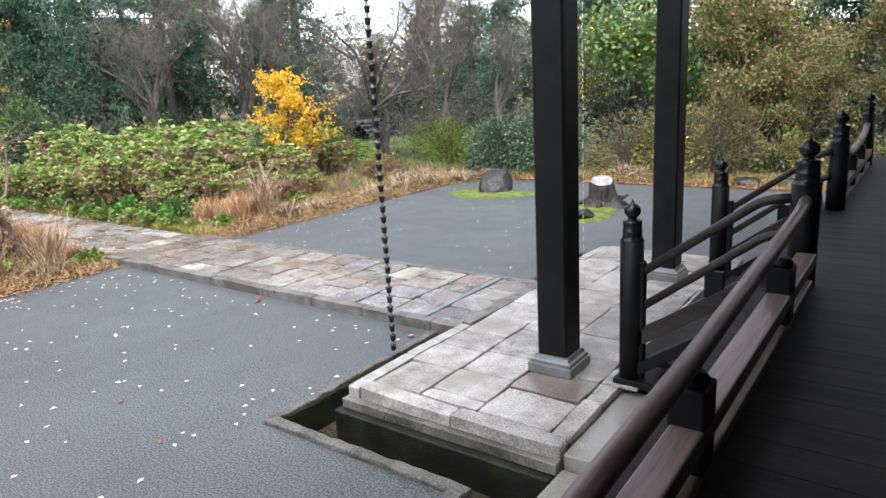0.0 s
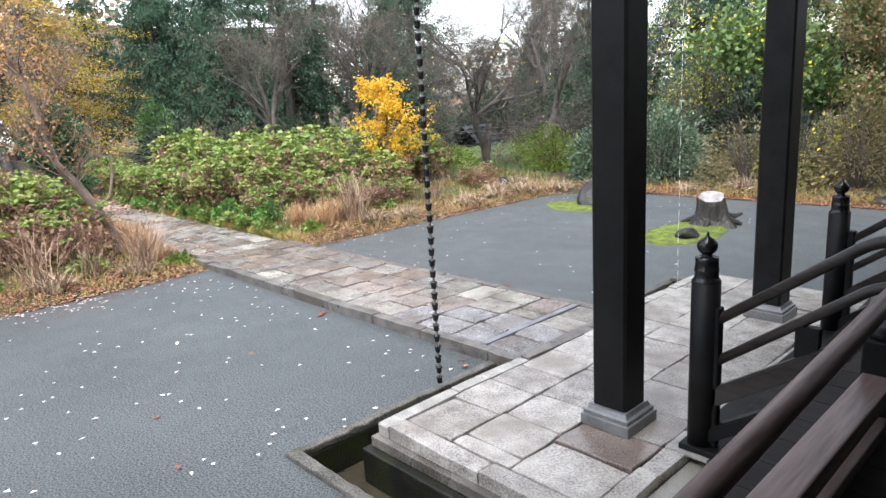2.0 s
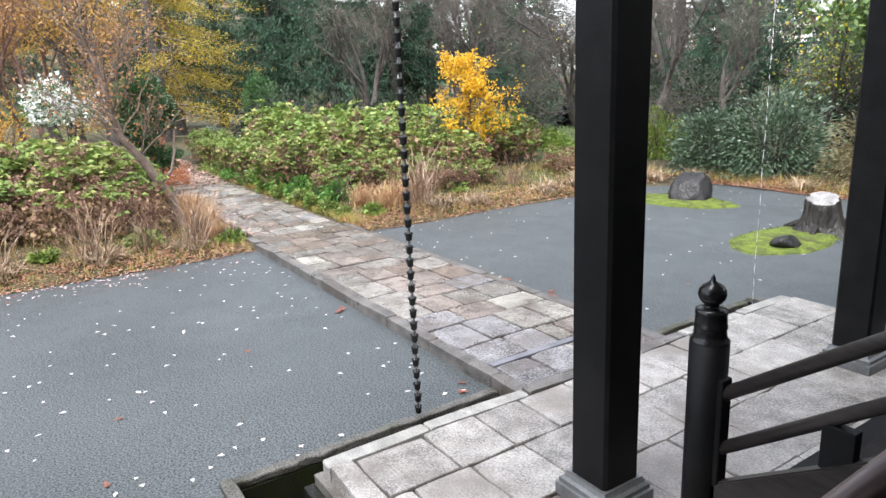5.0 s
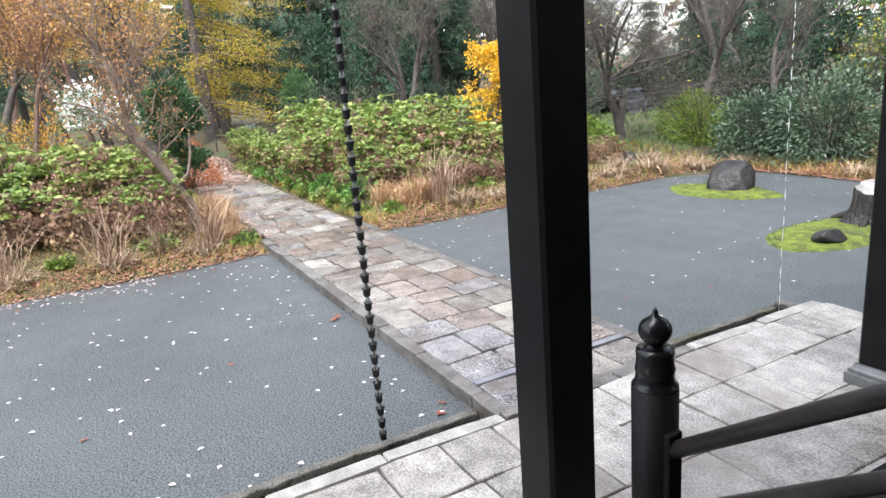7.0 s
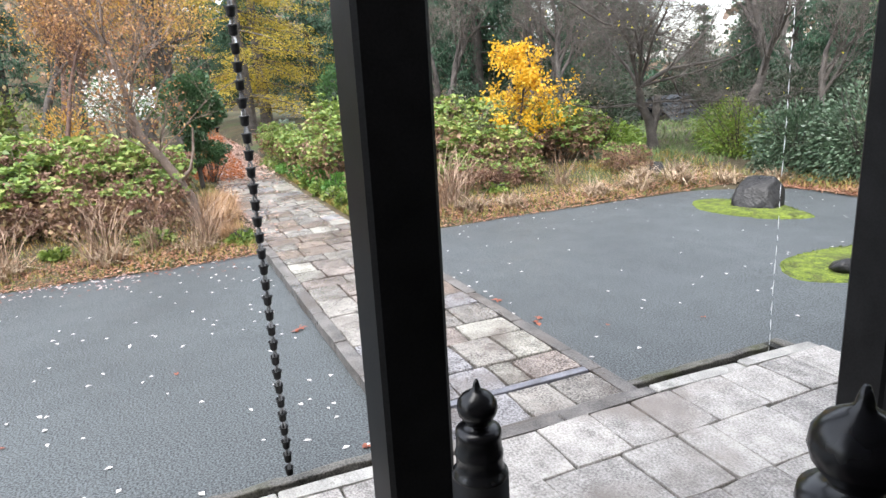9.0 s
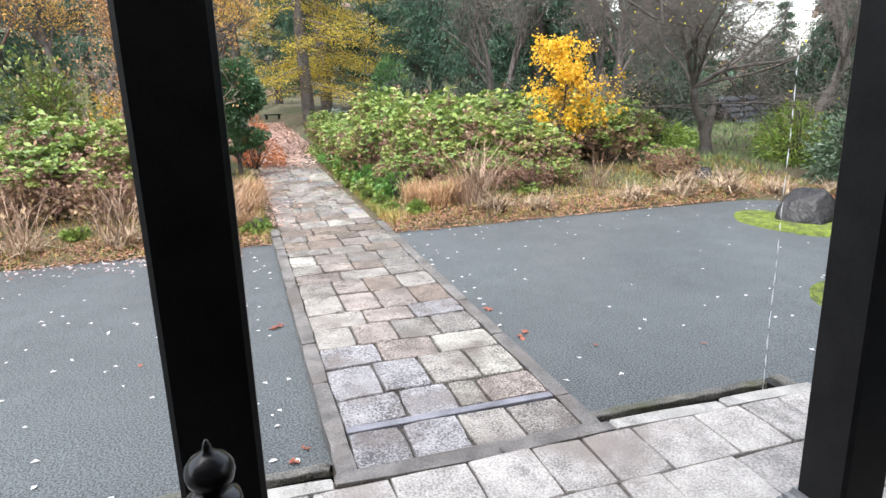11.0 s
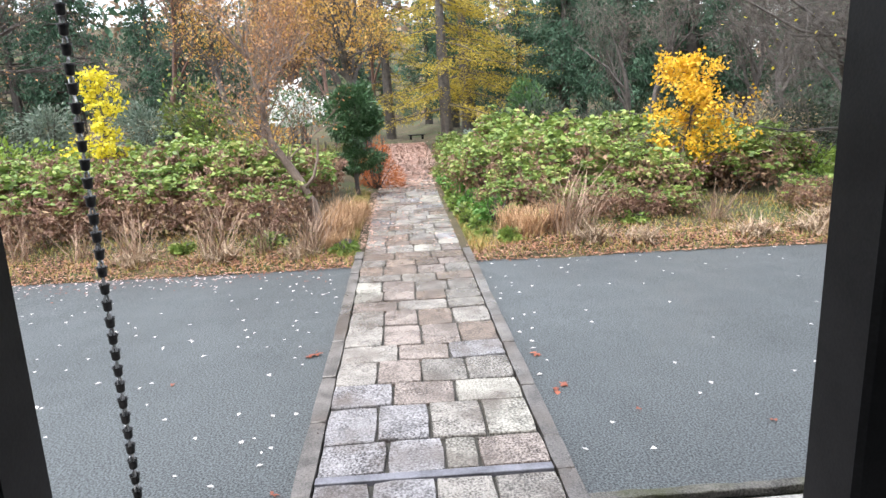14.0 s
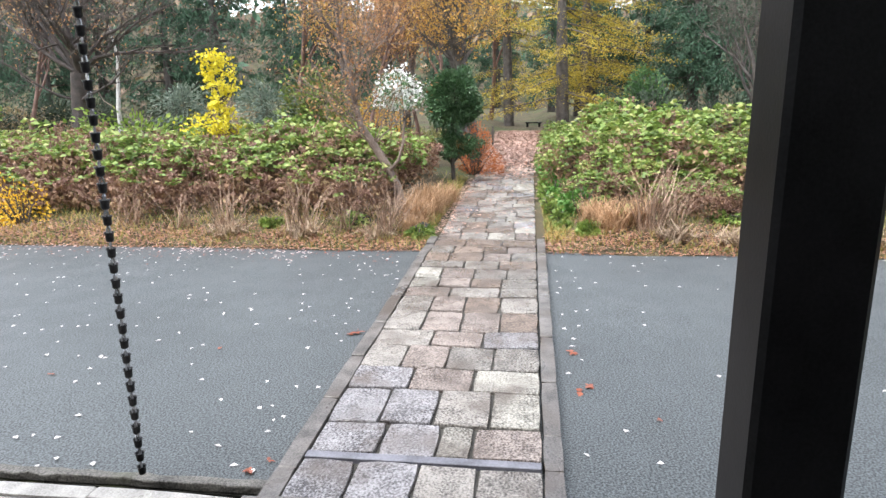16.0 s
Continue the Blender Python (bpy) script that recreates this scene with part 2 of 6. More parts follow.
WHITEFLOWER = leafmat("white_flower", [(0.7, 0.7, 0.68), (0.85, 0.84, 0.82), (0.9, 0.9, 0.88)], 0.5, 0.25)
OLIVE = leafmat("olive_leaf", [(0.1, 0.12, 0.04), (0.2, 0.21, 0.07), (0.32, 0.27, 0.1)], 0.6)
MIXED = leafmat("turning_leaf", [(0.055, 0.085, 0.024), (0.11, 0.15, 0.04), (0.17, 0.19, 0.055), (0.27, 0.19, 0.09)], 0.5)
SALMON = leafmat("salmon_leaf", [(0.21, 0.125, 0.06), (0.34, 0.2, 0.11), (0.44, 0.28, 0.17)], 0.6, 0.3)
TANLEAF = leafmat("tan_leaf", [(0.2, 0.14, 0.085), (0.34, 0.25, 0.15), (0.33, 0.3, 0.13)], 0.7)
GREENTREE = leafmat("broad_green_leaf", [(0.12, 0.2, 0.03), (0.2, 0.32, 0.05), (0.33, 0.4, 0.07)], 0.5)
GREYGREEN = leafmat("grey_green_leaf", [(0.09, 0.13, 0.1), (0.17, 0.22, 0.17), (0.27, 0.32, 0.25)], 0.6)
ORANGE = leafmat("orange_bush_leaf", [(0.33, 0.09, 0.03), (0.5, 0.16, 0.05), (0.6, 0.24, 0.08)], 0.6)
BARETWIG = leafmat("haze_of_twigs", [(0.11, 0.088, 0.075), (0.18, 0.148, 0.125), (0.24, 0.2, 0.17)], 0.8, 0.1)
WATER = mat("brown_water", (0.03, 0.028, 0.02), (0.06, 0.05, 0.035), 0.06, 3, 20, 0.05, 0.01)
DROP = mat("clear_water", (0.7, 0.72, 0.74), (0.85, 0.86, 0.88), 0.08, 3, 20, 0)

# ---- mesh helpers ----


def part(name, bm, material, parent=None, label=""):
    me = bpy.data.meshes.new(name)
    bm.to_mesh(me)
    bm.free()
    me.materials.append(material)
    ob = new(name, me)
    if parent:
        ob.parent = parent
    if label:
        ob["label"] = label
    return ob


def box(bm, x0, x1, y0, y1, z0, z1, bevel=0.0, m=None):
    r = bmesh.ops.create_cube(bm, size=1.0)
    v = r["verts"]
    bmesh.ops.scale(bm, vec=(x1 - x0, y1 - y0, z1 - z0), verts=v)
    bmesh.ops.translate(bm, vec=((x0 + x1) / 2, (y0 + y1) / 2, (z0 + z1) / 2), verts=v)
    if bevel:
        e = list({e for q in v for e in q.link_edges})
        bmesh.ops.bevel(bm, geom=e, offset=bevel, segments=2, affect="EDGES", profile=0.5)
    return bm


def boxpart(name, dims, material, parent=None, bevel=0.0, label=""):
    return part(name, box(bmesh.new(), *dims, bevel), material, parent, label)


def smooth(ob):
    ob.data.polygons.foreach_set("use_smooth", [True] * len(ob.data.polygons))
    return ob


def lathe(bm, profile, centre, sides=24):
    """Turns (radius, height) pairs about a vertical axis."""
    rings = []
    for r, z in profile:
        rings.append([bm.verts.new((centre[0] + r * math.cos(2 * math.pi * k / sides), centre[1] + r * math.sin(2 * math.pi * k / sides), centre[2] + z)) for k in range(sides)])
    for a, b in zip(rings, rings[1:]):
        for k in range(sides):
            bm.faces.new((a[k], a[(k + 1) % sides], b[(k + 1) % sides], b[k]))
    bm.faces.new(list(reversed(rings[0])))
    bm.faces.new(rings[-1])
    return bm


def tube(bm, pts, radius, sides=16):
    """A round bar along points; radius may be one number or one for each point."""
    pts = [Vector(p) for p in pts]
    rad = radius if isinstance(radius, (list, tuple)) else [radius] * len(pts)
    rings = []
    for i, p in enumerate(pts):
        d = (pts[min(i + 1, len(pts) - 1)] - pts[max(i - 1, 0)]).normalized()
        u = d.cross(Vector((0, 0, 1)) if abs(d.z) < 0.9 else Vector((1, 0, 0))).normalized()
        w = d.cross(u)
        rings.append([bm.verts.new(p + rad[i] * (math.cos(2 * math.pi * k / sides) * u + math.sin(2 * math.pi * k / sides) * w)) for k in range(sides)])
    for a, b in zip(rings, rings[1:]):
        for k in range(sides):
            bm.faces.new((a[k], a[(k + 1) % sides], b[(k + 1) % sides], b[k]))
    bm.faces.new(list(reversed(rings[0])))
    bm.faces.new(rings[-1])
    return bm


def empty(name, label, category, group="", kind="", at=(0, 0, 0)):
    ob = new(name)
    ob.location = at
    return tagged(ob, label, category, group, kind)


def quadmesh(name, verts, material, parent=None, label=""):
    """verts: array (n, 4, 3), one face each."""
    n = len(verts)
    me = bpy.data.meshes.new(name)
    me.vertices.add(n * 4)
    me.vertices.foreach_set("co", np.asarray(verts, dtype=np.float32).ravel())
    me.loops.add(n * 4)
    me.loops.foreach_set("vertex_index", np.arange(n * 4, dtype=np.int32))
    me.polygons.add(n)
    me.polygons.foreach_set("loop_start", np.arange(0, n * 4, 4, dtype=np.int32))
    me.update(calc_edges=True)
    me.validate()
    me.materials.append(material)
    ob = new(name, me)
    if parent:
        ob.parent = parent
        ob["kind"] = "stuff"
    if label:
        ob["label"] = label
    return ob


def leaves(rng, centres, length, width, droop=0.3, flat=0.0, along=None):
    """Kite-shaped leaves, bent along the middle, at random turns. flat: how level they lie."""
    c = np.asarray(centres, dtype=float)
    n = len(c)
    ax = rng.normal(size=(n, 3)) if along is None else np.asarray(along, dtype=float) + rng.normal(size=(n, 3)) * 0.25
    ax[:, 2] = ax[:, 2] * (1 - flat) - droop
    ax /= np.linalg.norm(ax, axis=1)[:, None] + 1e-9
    up = rng.normal(size=(n, 3)) * (1 - flat) * 0.9 + np.array([0, 0, 1.0]) * (0.35 + flat)
    sd = np.cross(ax, up)
    sd /= np.linalg.norm(sd, axis=1)[:, None] + 1e-9
    nm = np.cross(sd, ax)
    ln = length * rng.uniform(0.6, 1.25, n)[:, None]
    wd = width * rng.uniform(0.6, 1.25, n)[:, None]
    v = np.empty((n, 4, 3))
    v[:, 0] = c
    v[:, 1] = c + ax * ln * 0.45 + sd * wd * 0.5 + nm * wd * 0.18
    v[:, 2] = c + ax * ln
    v[:, 3] = c + ax * ln * 0.45 - sd * wd * 0.5 + nm * wd * 0.18
    return v


class Limbs:
    """A branching frame: tapered limbs, and the places where twigs end."""

    def __init__(self, seed):
        self.r = random.Random(seed)
        self.v, self.f, self.tips, self.ways = [], [], [], []

    def stretch(self, pts, rads, sides):
        base = None
        for i, p in enumerate(pts):
            d = (pts[min(i + 1, len(pts) - 1)] - pts[max(i - 1, 0)]).normalized()
            u = d.cross(Vector((0.3, 0.2, 1)) if abs(d.z) < 0.9 else Vector((1, 0.1, 0))).normalized()
            w = d.cross(u)
            k0 = len(self.v)
            for k in range(sides):
                a = 2 * math.pi * k / sides
                self.v.append(tuple(p + rads[i] * (math.cos(a) * u + math.sin(a) * w)))
            if base is not None:
                for k in range(sides):
                    self.f.append((base + k, base + (k + 1) % sides, k0 + (k + 1) % sides, k0 + k))
            base = k0

    def grow(self, p, d, length, rad, depth, spread=0.7, up=0.15, wander=0.18, kids=(3, 5), shrink=0.62, first=0.3):
        r = self.r
        steps = 5 if depth > 1 else 3
        pts, rads = [p.copy()], [rad]
        for i in range(steps):
            d = (d + Vector((r.gauss(0, wander), r.gauss(0, wander), r.gauss(0, wander) + up * 0.3))).normalized()
            p = p + d * (length / steps)
            pts.append(p.copy())
            rads.append(max(rad * (1 - 0.75 * (i + 1) / steps), 0.003))
        self.stretch(pts, rads, 8 if rad > 0.06 else 5 if rad > 0.02 else 3)
        if depth <= 1:
            for q in pts[1:]:
                self.tips.append(tuple(q))
                self.ways.append(tuple(d))
        if depth <= 0:
            return
        for k in range(r.randint(*kids)):
            t = first + (1 - first) * (k + r.random()) / kids[1]
            i = min(int(t * steps), steps - 1)
            q = pts[i].lerp(pts[i + 1], t * steps - i)
            side = Vector((r.gauss(0, 1), r.gauss(0, 1), r.gauss(0, 0.45) + up)).normalized()
            nd = (d * (1 - spread) + side * spread).normalized()
            self.grow(q, nd, length * shrink * r.uniform(0.7, 1.15), max(rads[i] * 0.55, 0.004), depth - 1, spread, up, wander, kids, shrink, 0.2)

    def mesh(self, name, material, parent=None, label=""):
        me = bpy.data.meshes.new(name)
        me.from_pydata(self.v, [], self.f)
        me.polygons.foreach_set("use_smooth", [True] * len(self.f))
        me.materials.append(material)
        ob = new(name, me)
        if parent:
            ob.parent = parent
        if label:
            ob["label"] = label
        return ob


def ground_z(x, y):
    """Height of the soil: level at the yard, rising gently into the beds, low along the path."""
    a = max(0.0, min(1.0, (-9.7 - x) / 3.5), min(1.0, (y - 14.6) / 4.0))
    far = max(0.0, abs(y - 5.85) - 0.9)
    return 0.0 + 0.34 * a * min(1.0, far / 1.0) + 0.04 * min(1.0, a * 6)

# ---- ground ----
LX0, LX1, LY0, LY1, LZ = -3.475, -1.66, 3.325, 8.275, 0.18   # stone landing
DX0, DY0 = -3.86, 2.79                                    # outer corner of the drain


def sheet(name, xs, ys, height, skip, material):
    bm = bmesh.new()
    v = {}
    for i, x in enumerate(xs):
        for j, y in enumerate(ys):
            v[i, j] = bm.verts.new((x, y, height(x, y)))
    for i in range(len(xs) - 1):
        for j in range(len(ys) - 1):
            cx, cy = (xs[i] + xs[i + 1]) / 2, (ys[j] + ys[j + 1]) / 2
            if not skip(cx, cy):
                bm.faces.new((v[i, j], v[i + 1, j], v[i + 1, j + 1], v[i, j + 1]))
    bmesh.ops.delete(bm, geom=[q for q in bm.verts if not q.link_faces], context="VERTS")
    return smooth(part(name, bm, material))


def in_drain(x, y):
    return x < 3.5 and y > -5 and ((x > DX0 + 0.04 and DY0 + 0.04 < y < 8.36) or (x > -2.08 and y < 8.36))


gx = [-500, -200, -100, -60, -45] + [-36 + 1.0 * i for i in range(22)] + [-14 + 0.5 * i for i in range(20)] + [DX0 + 0.04, -2.95, -2.08, 0, 3.5, 8, 20, 60, 200, 500]
gy = [-500, -200, -80, -40, -25] + [-20 + 1.0 * i for i in range(22)] + [DY0 + 0.04] + [3.3 + 0.5 * i for i in range(10)] + [8.36] + [9 + 0.75 * i for i in range(16)] + [22, 26, 32, 45, 80, 200, 500]


def soil_z(x, y):
    if x > -9.8 and y < 14.5:
        return -0.05
    return ground_z(x, y) + 0.05 * noise.noise((x * 0.7, y * 0.7, 0)) * (1 if abs(y - 5.85) > 1.2 else 0.2)


ground = tagged(sheet("ground", gx, gy, soil_z, in_drain, SOIL), "dark garden soil with leaf litter and thin grass", "ground", kind="structure")


def back_edge(y):
    e = -9.93 if y < 8 else -9.93 + 0.06 * (y - 8) if y < 13 else -9.63 + 1.2 * (y - 13) ** 1.5 / 2.2
    return e + 0.05 * noise.noise((0.3, y * 1.3, 0))


def asphalt():
    bm = bmesh.new()
    ys = [-40, -25, -15] + [-10 + 0.35 * i for i in range(37)] + [DY0] + [3.0 + 0.4 * i for i in range(14)] + [8.36] + [8.75 + 0.4 * i for i in range(15)] + [14.7]
    rows = []
    for y in ys:
        e = back_edge(y)
        xs = [e + (DX0 - e) * k / 8 for k in range(9)] + [-2.95, -2.1, 0, 4, 9]
        rows.append([bm.verts.new((x, y, 0.006 * noise.noise((x * 0.5, y * 0.5, 2)))) for x in xs])
    for a, b, y0, y1 in zip(rows, rows[1:], ys, ys[1:]):
        for k in range(len(a) - 1):
            cx, cy = (a[k].co.x + a[k + 1].co.x) / 2, (y0 + y1) / 2
            if (cx > DX0 and DY0 < cy < 8.36) or (cx > -2.12 and cy < 8.36):
                continue
            bm.faces.new((a[k], a[k + 1], b[k + 1], b[k]))
    bmesh.ops.delete(bm, geom=[q for q in bm.verts if not q.link_faces], context="VERTS")
    return tagged(smooth(part("asphalt_yard", bm, ASPHALT)), "wet grey asphalt yard strewn with petals", "yard", kind="structure")


asphalt()

# drain round the landing
drain = empty("drain", "open stone drain with mossy kerbs and shallow brown water", "drain", kind="structure")
boxpart("drain_floor", (DX0, -1.5, -4.0, 8.4, -0.4, -0.3), MOSSY_SHADED, drain)
boxpart("water", (DX0 + 0.07, -1.7, DY0 + 0.08, 8.28, -0.3, -0.26), WATER, drain, label="shallow brown water")
for name, d in (("kerb", (DX0, DX0 + 0.08, DY0 + 0.09, 4.925, -0.31, 0.03)), ("kerb", (DX0, -2.02, DY0, DY0 + 0.09, -0.31, 0.04)),
                ("kerb", (-2.13, -2.02, -4.0, DY0 - 0.003, -0.31, 0.048)), ("kerb", (DX0, DX0 + 0.08, 6.705, 8.3, -0.31, 0.03)),
                ("kerb", (DX0, LX0 + 0.02, 8.303, 8.4, -0.31, 0.045))):
    bm = bmesh.new()
    x0, x1, y0, y1, z0, z1 = d
    longx = x1 - x0 > y1 - y0
    n = max(2, int((x1 - x0 if longx else y1 - y0) / 0.09))
    box(bm, x0, x1, y0, y1, -0.03, z1, 0.012)
    # wall below the kerb, its near-black colour also carries the drain's shade
    boxpart("drain_wall", (x0 + 0.008, x1 + (0.006 if not longx else 0.0), y0 + 0.008, y1 + (0.006 if longx else 0.0), z0, -0.032), MOSSY_SHADED, drain)
    bmesh.ops.bisect_plane(bm, geom=bm.verts[:] + bm.edges[:] + bm.faces[:], plane_co=((x0 + x1) / 2, (y0 + y1) / 2, 0), plane_no=(1, 0, 0) if longx else (0, 1, 0))
    for k in range(1, n):
        co = (x0 + (x1 - x0) * k / n, 0, 0) if longx else (0, y0 + (y1 - y0) * k / n, 0)
        bmesh.ops.bisect_plane(bm, geom=bm.verts[:] + bm.edges[:] + bm.faces[:], plane_co=co, plane_no=(1, 0, 0) if longx else (0, 1, 0))
    for q in bm.verts:
        k = noise.noise_vector(q.co * 9) * 0.016
        q.co += Vector((k.x, k.y, k.z if q.co.z > 0 else 0))
    part(name, bm, MOSSKERB, drain)
boxpart("drain_wall", (DX0 + 0.02, LX0 + 0.1, 8.22, 8.3, -0.3, 0.03), MOSSY_SHADED, drain)

# cement apron under the eaves, beside the landing
apron = empty("apron", "wet pale cement slabs beside the landing", "slab", kind="structure")
for x0, x1, y0, y1, z in ((-1.655, -1.2, 3.36, 4.4, 0.125), (-1.19, -0.4, 3.36, 4.4, 0.125), (-1.655, -1.2, 2.35, 3.35, 0.03), (-1.19, -0.4, 2.35, 3.35, 0.03), (-1.6, -1.2, 1.2, 2.34, -0.03), (-1.19, -0.4, 1.2, 2.34, -0.03), (-1.6, -0.4, -4, 1.19, -0.035)):
    boxpart("slab", (x0, x1, y0, y1, -0.32, z), CEMENT, apron, 0.012)
boxpart("slab", (-1.6, -0.4, 7.3, 8.4, -0.32, -0.015), CEMENT, apron, 0.012)
boxpart("underfloor", (-0.9, 4.0, -4.0, 14.0, -0.4, -0.06), MOSSY_SHADED, apron)

# ---- stone landing ----
landing = empty("landing", "raised wet granite landing of large fitted flagstones", "landing", kind="structure")
boxpart("core", (LX0 + 0.03, LX1 - 0.03, LY0 + 0.03, LY1 - 0.03, -0.3, LZ - 0.026), GROUT, landing)
boxpart("mossy_base", (LX0 - 0.06, LX1 - 0.02, LY0 - 0.11, LY1 + 0.02, -0.3, 0.005), MOSSY_SHADED, landing, 0.012, "black mossy concrete footing")
boxpart("plinth_course", (LX0 - 0.025, LX1 - 0.004, LY0 - 0.045, LY1 + 0.01, 0.008, 0.085), WETEDGE, landing, 0.006)
R = random.Random(4)


def flag(x0, x1, y0, y1, z1, material, parent, thick=0.09, rough=0.008, name="flagstone"):
    """One flagstone with slightly uneven outline, rounded shoulder and tilt; about 40 triangles."""
    bm = bmesh.new()
    nx, ny = 3, 3
    ring = []
    for i in range(nx):
        ring.append((x0 + (x1 - x0) * i / nx, y0))
    for j in range(ny):
        ring.append((x1, y0 + (y1 - y0) * j / ny))
    for i in range(nx):
        ring.append((x1 - (x1 - x0) * i / nx, y1))
    for j in range(ny):
        ring.append((x0, y1 - (y1 - y0) * j / ny))
    cx, cy = (x0 + x1) / 2, (y0 + y1) / 2
    a, b = R.gauss(0, 0.005), R.gauss(0, 0.005)
    out, top = [], []
    for k, (x, y) in enumerate(ring):
        cut = 0.006 if k % 3 == 0 else 0.0
        x += math.copysign(cut + abs(R.gauss(0, rough)) * 0.6, cx - x) if abs(x - cx) > 1e-6 else 0
        y += math.copysign(cut + abs(R.gauss(0, rough)) * 0.6, cy - y) if abs(y - cy) > 1e-6 else 0
        z = z1 + a * (x - cx) / 0.3 + b * (y - cy) / 0.3
        low = bm.verts.new((x, y, z1 - thick))
        mid = bm.verts.new((x, y, z - 0.008))
        tp = bm.verts.new((x + (cx - x) * 0.02, y + (cy - y) * 0.02, z + R.gauss(0, 0.0012)))
        out.append((low, mid))
        top.append(tp)
    n = len(ring)
    for k in range(n):
        m2 = (k + 1) % n
        bm.faces.new((out[k][0], out[m2][0], out[m2][1], out[k][1]))
        bm.faces.new((out[k][1], out[m2][1], top[m2], top[k]))
    bm.faces.new(top)
    return part(name, bm, material, parent)


# edge stones
y = LY0
for y1 in (4.05, 4.9, 5.9, 6.66, 7.5, LY1):
    flag(LX0, LX0 + 0.12, y, y1, LZ, KERB if 4.5 < (y + y1) / 2 < 6.7 else EDGE, landing, rough=0.003, name="edge_stone")
    y = y1
x = LX0 + 0.122
for x1 in (-2.5, LX1):
    flag(x, x1, LY0, LY0 + 0.15, LZ, STONE, landing, rough=0.003, name="edge_stone")
    x = x1
y = LY0 + 0.152
for y1 in (4.0, 4.75, 5.6, 6.5, 7.4, LY1):
    flag(LX1 - 0.14, LX1, y, y1, LZ, STONE, landing, rough=0.003, name="edge_stone")
    y = y1
cols = (LX0 + 0.122, -2.88, -2.38, LX1 - 0.142)
joints = ((3.482, 3.97, 4.38, 4.76, 5.2, 5.66, 6.06, 6.39, 6.74, 7.2, 7.57, 7.88, LY1),
          (3.482, 3.62, 4.02, 4.42, 5.02, 5.42, 5.95, 6.36, 6.63, 7.12, 7.75, LY1),
          (3.482, 3.92, 4.3, 4.72, 5.15, 5.62, 6.2, 6.6, 7.05, 7.5, 7.9, LY1))
for c in range(3):
    for y0, y1 in zip(joints[c], joints[c][1:]):
        if y1 - y0 < 0.2:
            flag(cols[c], cols[c + 1], y0, y1, LZ, STONE, landing)
        else:
            flag(cols[c], cols[c + 1], y0, y1, LZ + R.uniform(-0.004, 0.004), BROWNSTONE if c == 2 and 3.9 < y0 < 4 else STONE, landing)

# ---- stone path ----
PZ, PY0, PY1 = 0.1, 5.06, 6.565
path = empty("path", "straight wet path of brownish granite setts between kerbs", "path", kind="structure")
boxpart("bed", (-27, LX0 - 0.07, PY0 + 0.01, PY1 - 0.01, -0.1, PZ - 0.03), GROUT, path)
x = LX0 - 0.002
for k in range(9):
    x1 = x - (0.42 if k == 0 else R.uniform(0.75, 0.95))
    if k == 8:
        x1 = -10.35
    flag(x1, x, PY0 - 0.125, PY0 + 0.004, PZ + 0.004, KERB, path, 0.16, 0.003, "kerb_stone")
    x = x1
x = LX0 - 0.002
for k in range(9):
    x1 = x - (0.55 if k == 0 else 0.42 if k == 1 else R.uniform(0.75, 0.98))
    if k == 8:
        x1 = -10.3
    flag(x1, x, PY1 + 0.002, PY1 + 0.128, PZ - 0.004, KERB, path, 0.16, 0.003, "kerb_stone")
    x = x1
boxpart("edge_band", (LX0 - 0.1, LX0 - 0.004, PY0 - 0.01, PY1, -0.1, PZ + 0.03), KERB, path, 0.006)
boxpart("drain_bar", (-4.1, -4.025, PY0 + 0.01, PY1 - 0.01, -0.05, PZ + 0.008), mat("slate_bar_stone", (0.09, 0.09, 0.105), (0.23, 0.23, 0.265), 0.3, 5, 60, 0.3, 0.003), path, 0.006, "long slate-grey stone bar across the path")
first = ((-4.015, -3.575, (0, 0.24, 0.5, 0.74, 1)), (-4.5, -4.11, (0, 0.3, 0.55, 0.7, 1)), (-5.04, -4.51, (0, 0.25, 0.5, 0.76, 1)),
         (-5.44, -5.05, (0, 0.32, 0.65, 1)), (-5.92, -5.45, (0, 0.23, 0.48, 0.74, 1)), (-6.3, -5.93, (0, 0.35, 0.66, 1)), (-6.85, -6.31, (0, 0.25, 0.5, 0.75, 1)))
x = -6.86
rows = list(first)
while x > -19.2:
    d = R.uniform(0.34, 0.5)
    n = 4 if R.random() < 0.6 else 3
    f = [0] + [(k + R.uniform(-0.16, 0.16)) / n for k in range(1, n)] + [1]
    rows.append((x - d, x - 0.008, f))
    x -= d
KINDS = ["llgg", "llcp", "llgc", "lpc", "gpgg", "gpl", "gppb", "gpb", "pggb", "cpbg"]
for k, (x0, x1, f) in enumerate(rows):
    for i, (a, b) in enumerate(zip(f, f[1:])):
        tone = KINDS[k][i % len(KINDS[k])] if k < len(KINDS) else R.choice("lpcgggbbb")
        y0, y1 = PY0 + (PY1 - PY0) * a, PY0 + (PY1 - PY0) * b
        flag(x0, x1, y0 + 0.003, y1 - 0.003, PZ + R.uniform(-0.006, 0.006), SETTS[tone], path, 0.07, 0.011, "sett")

# ---- porch pillars ----


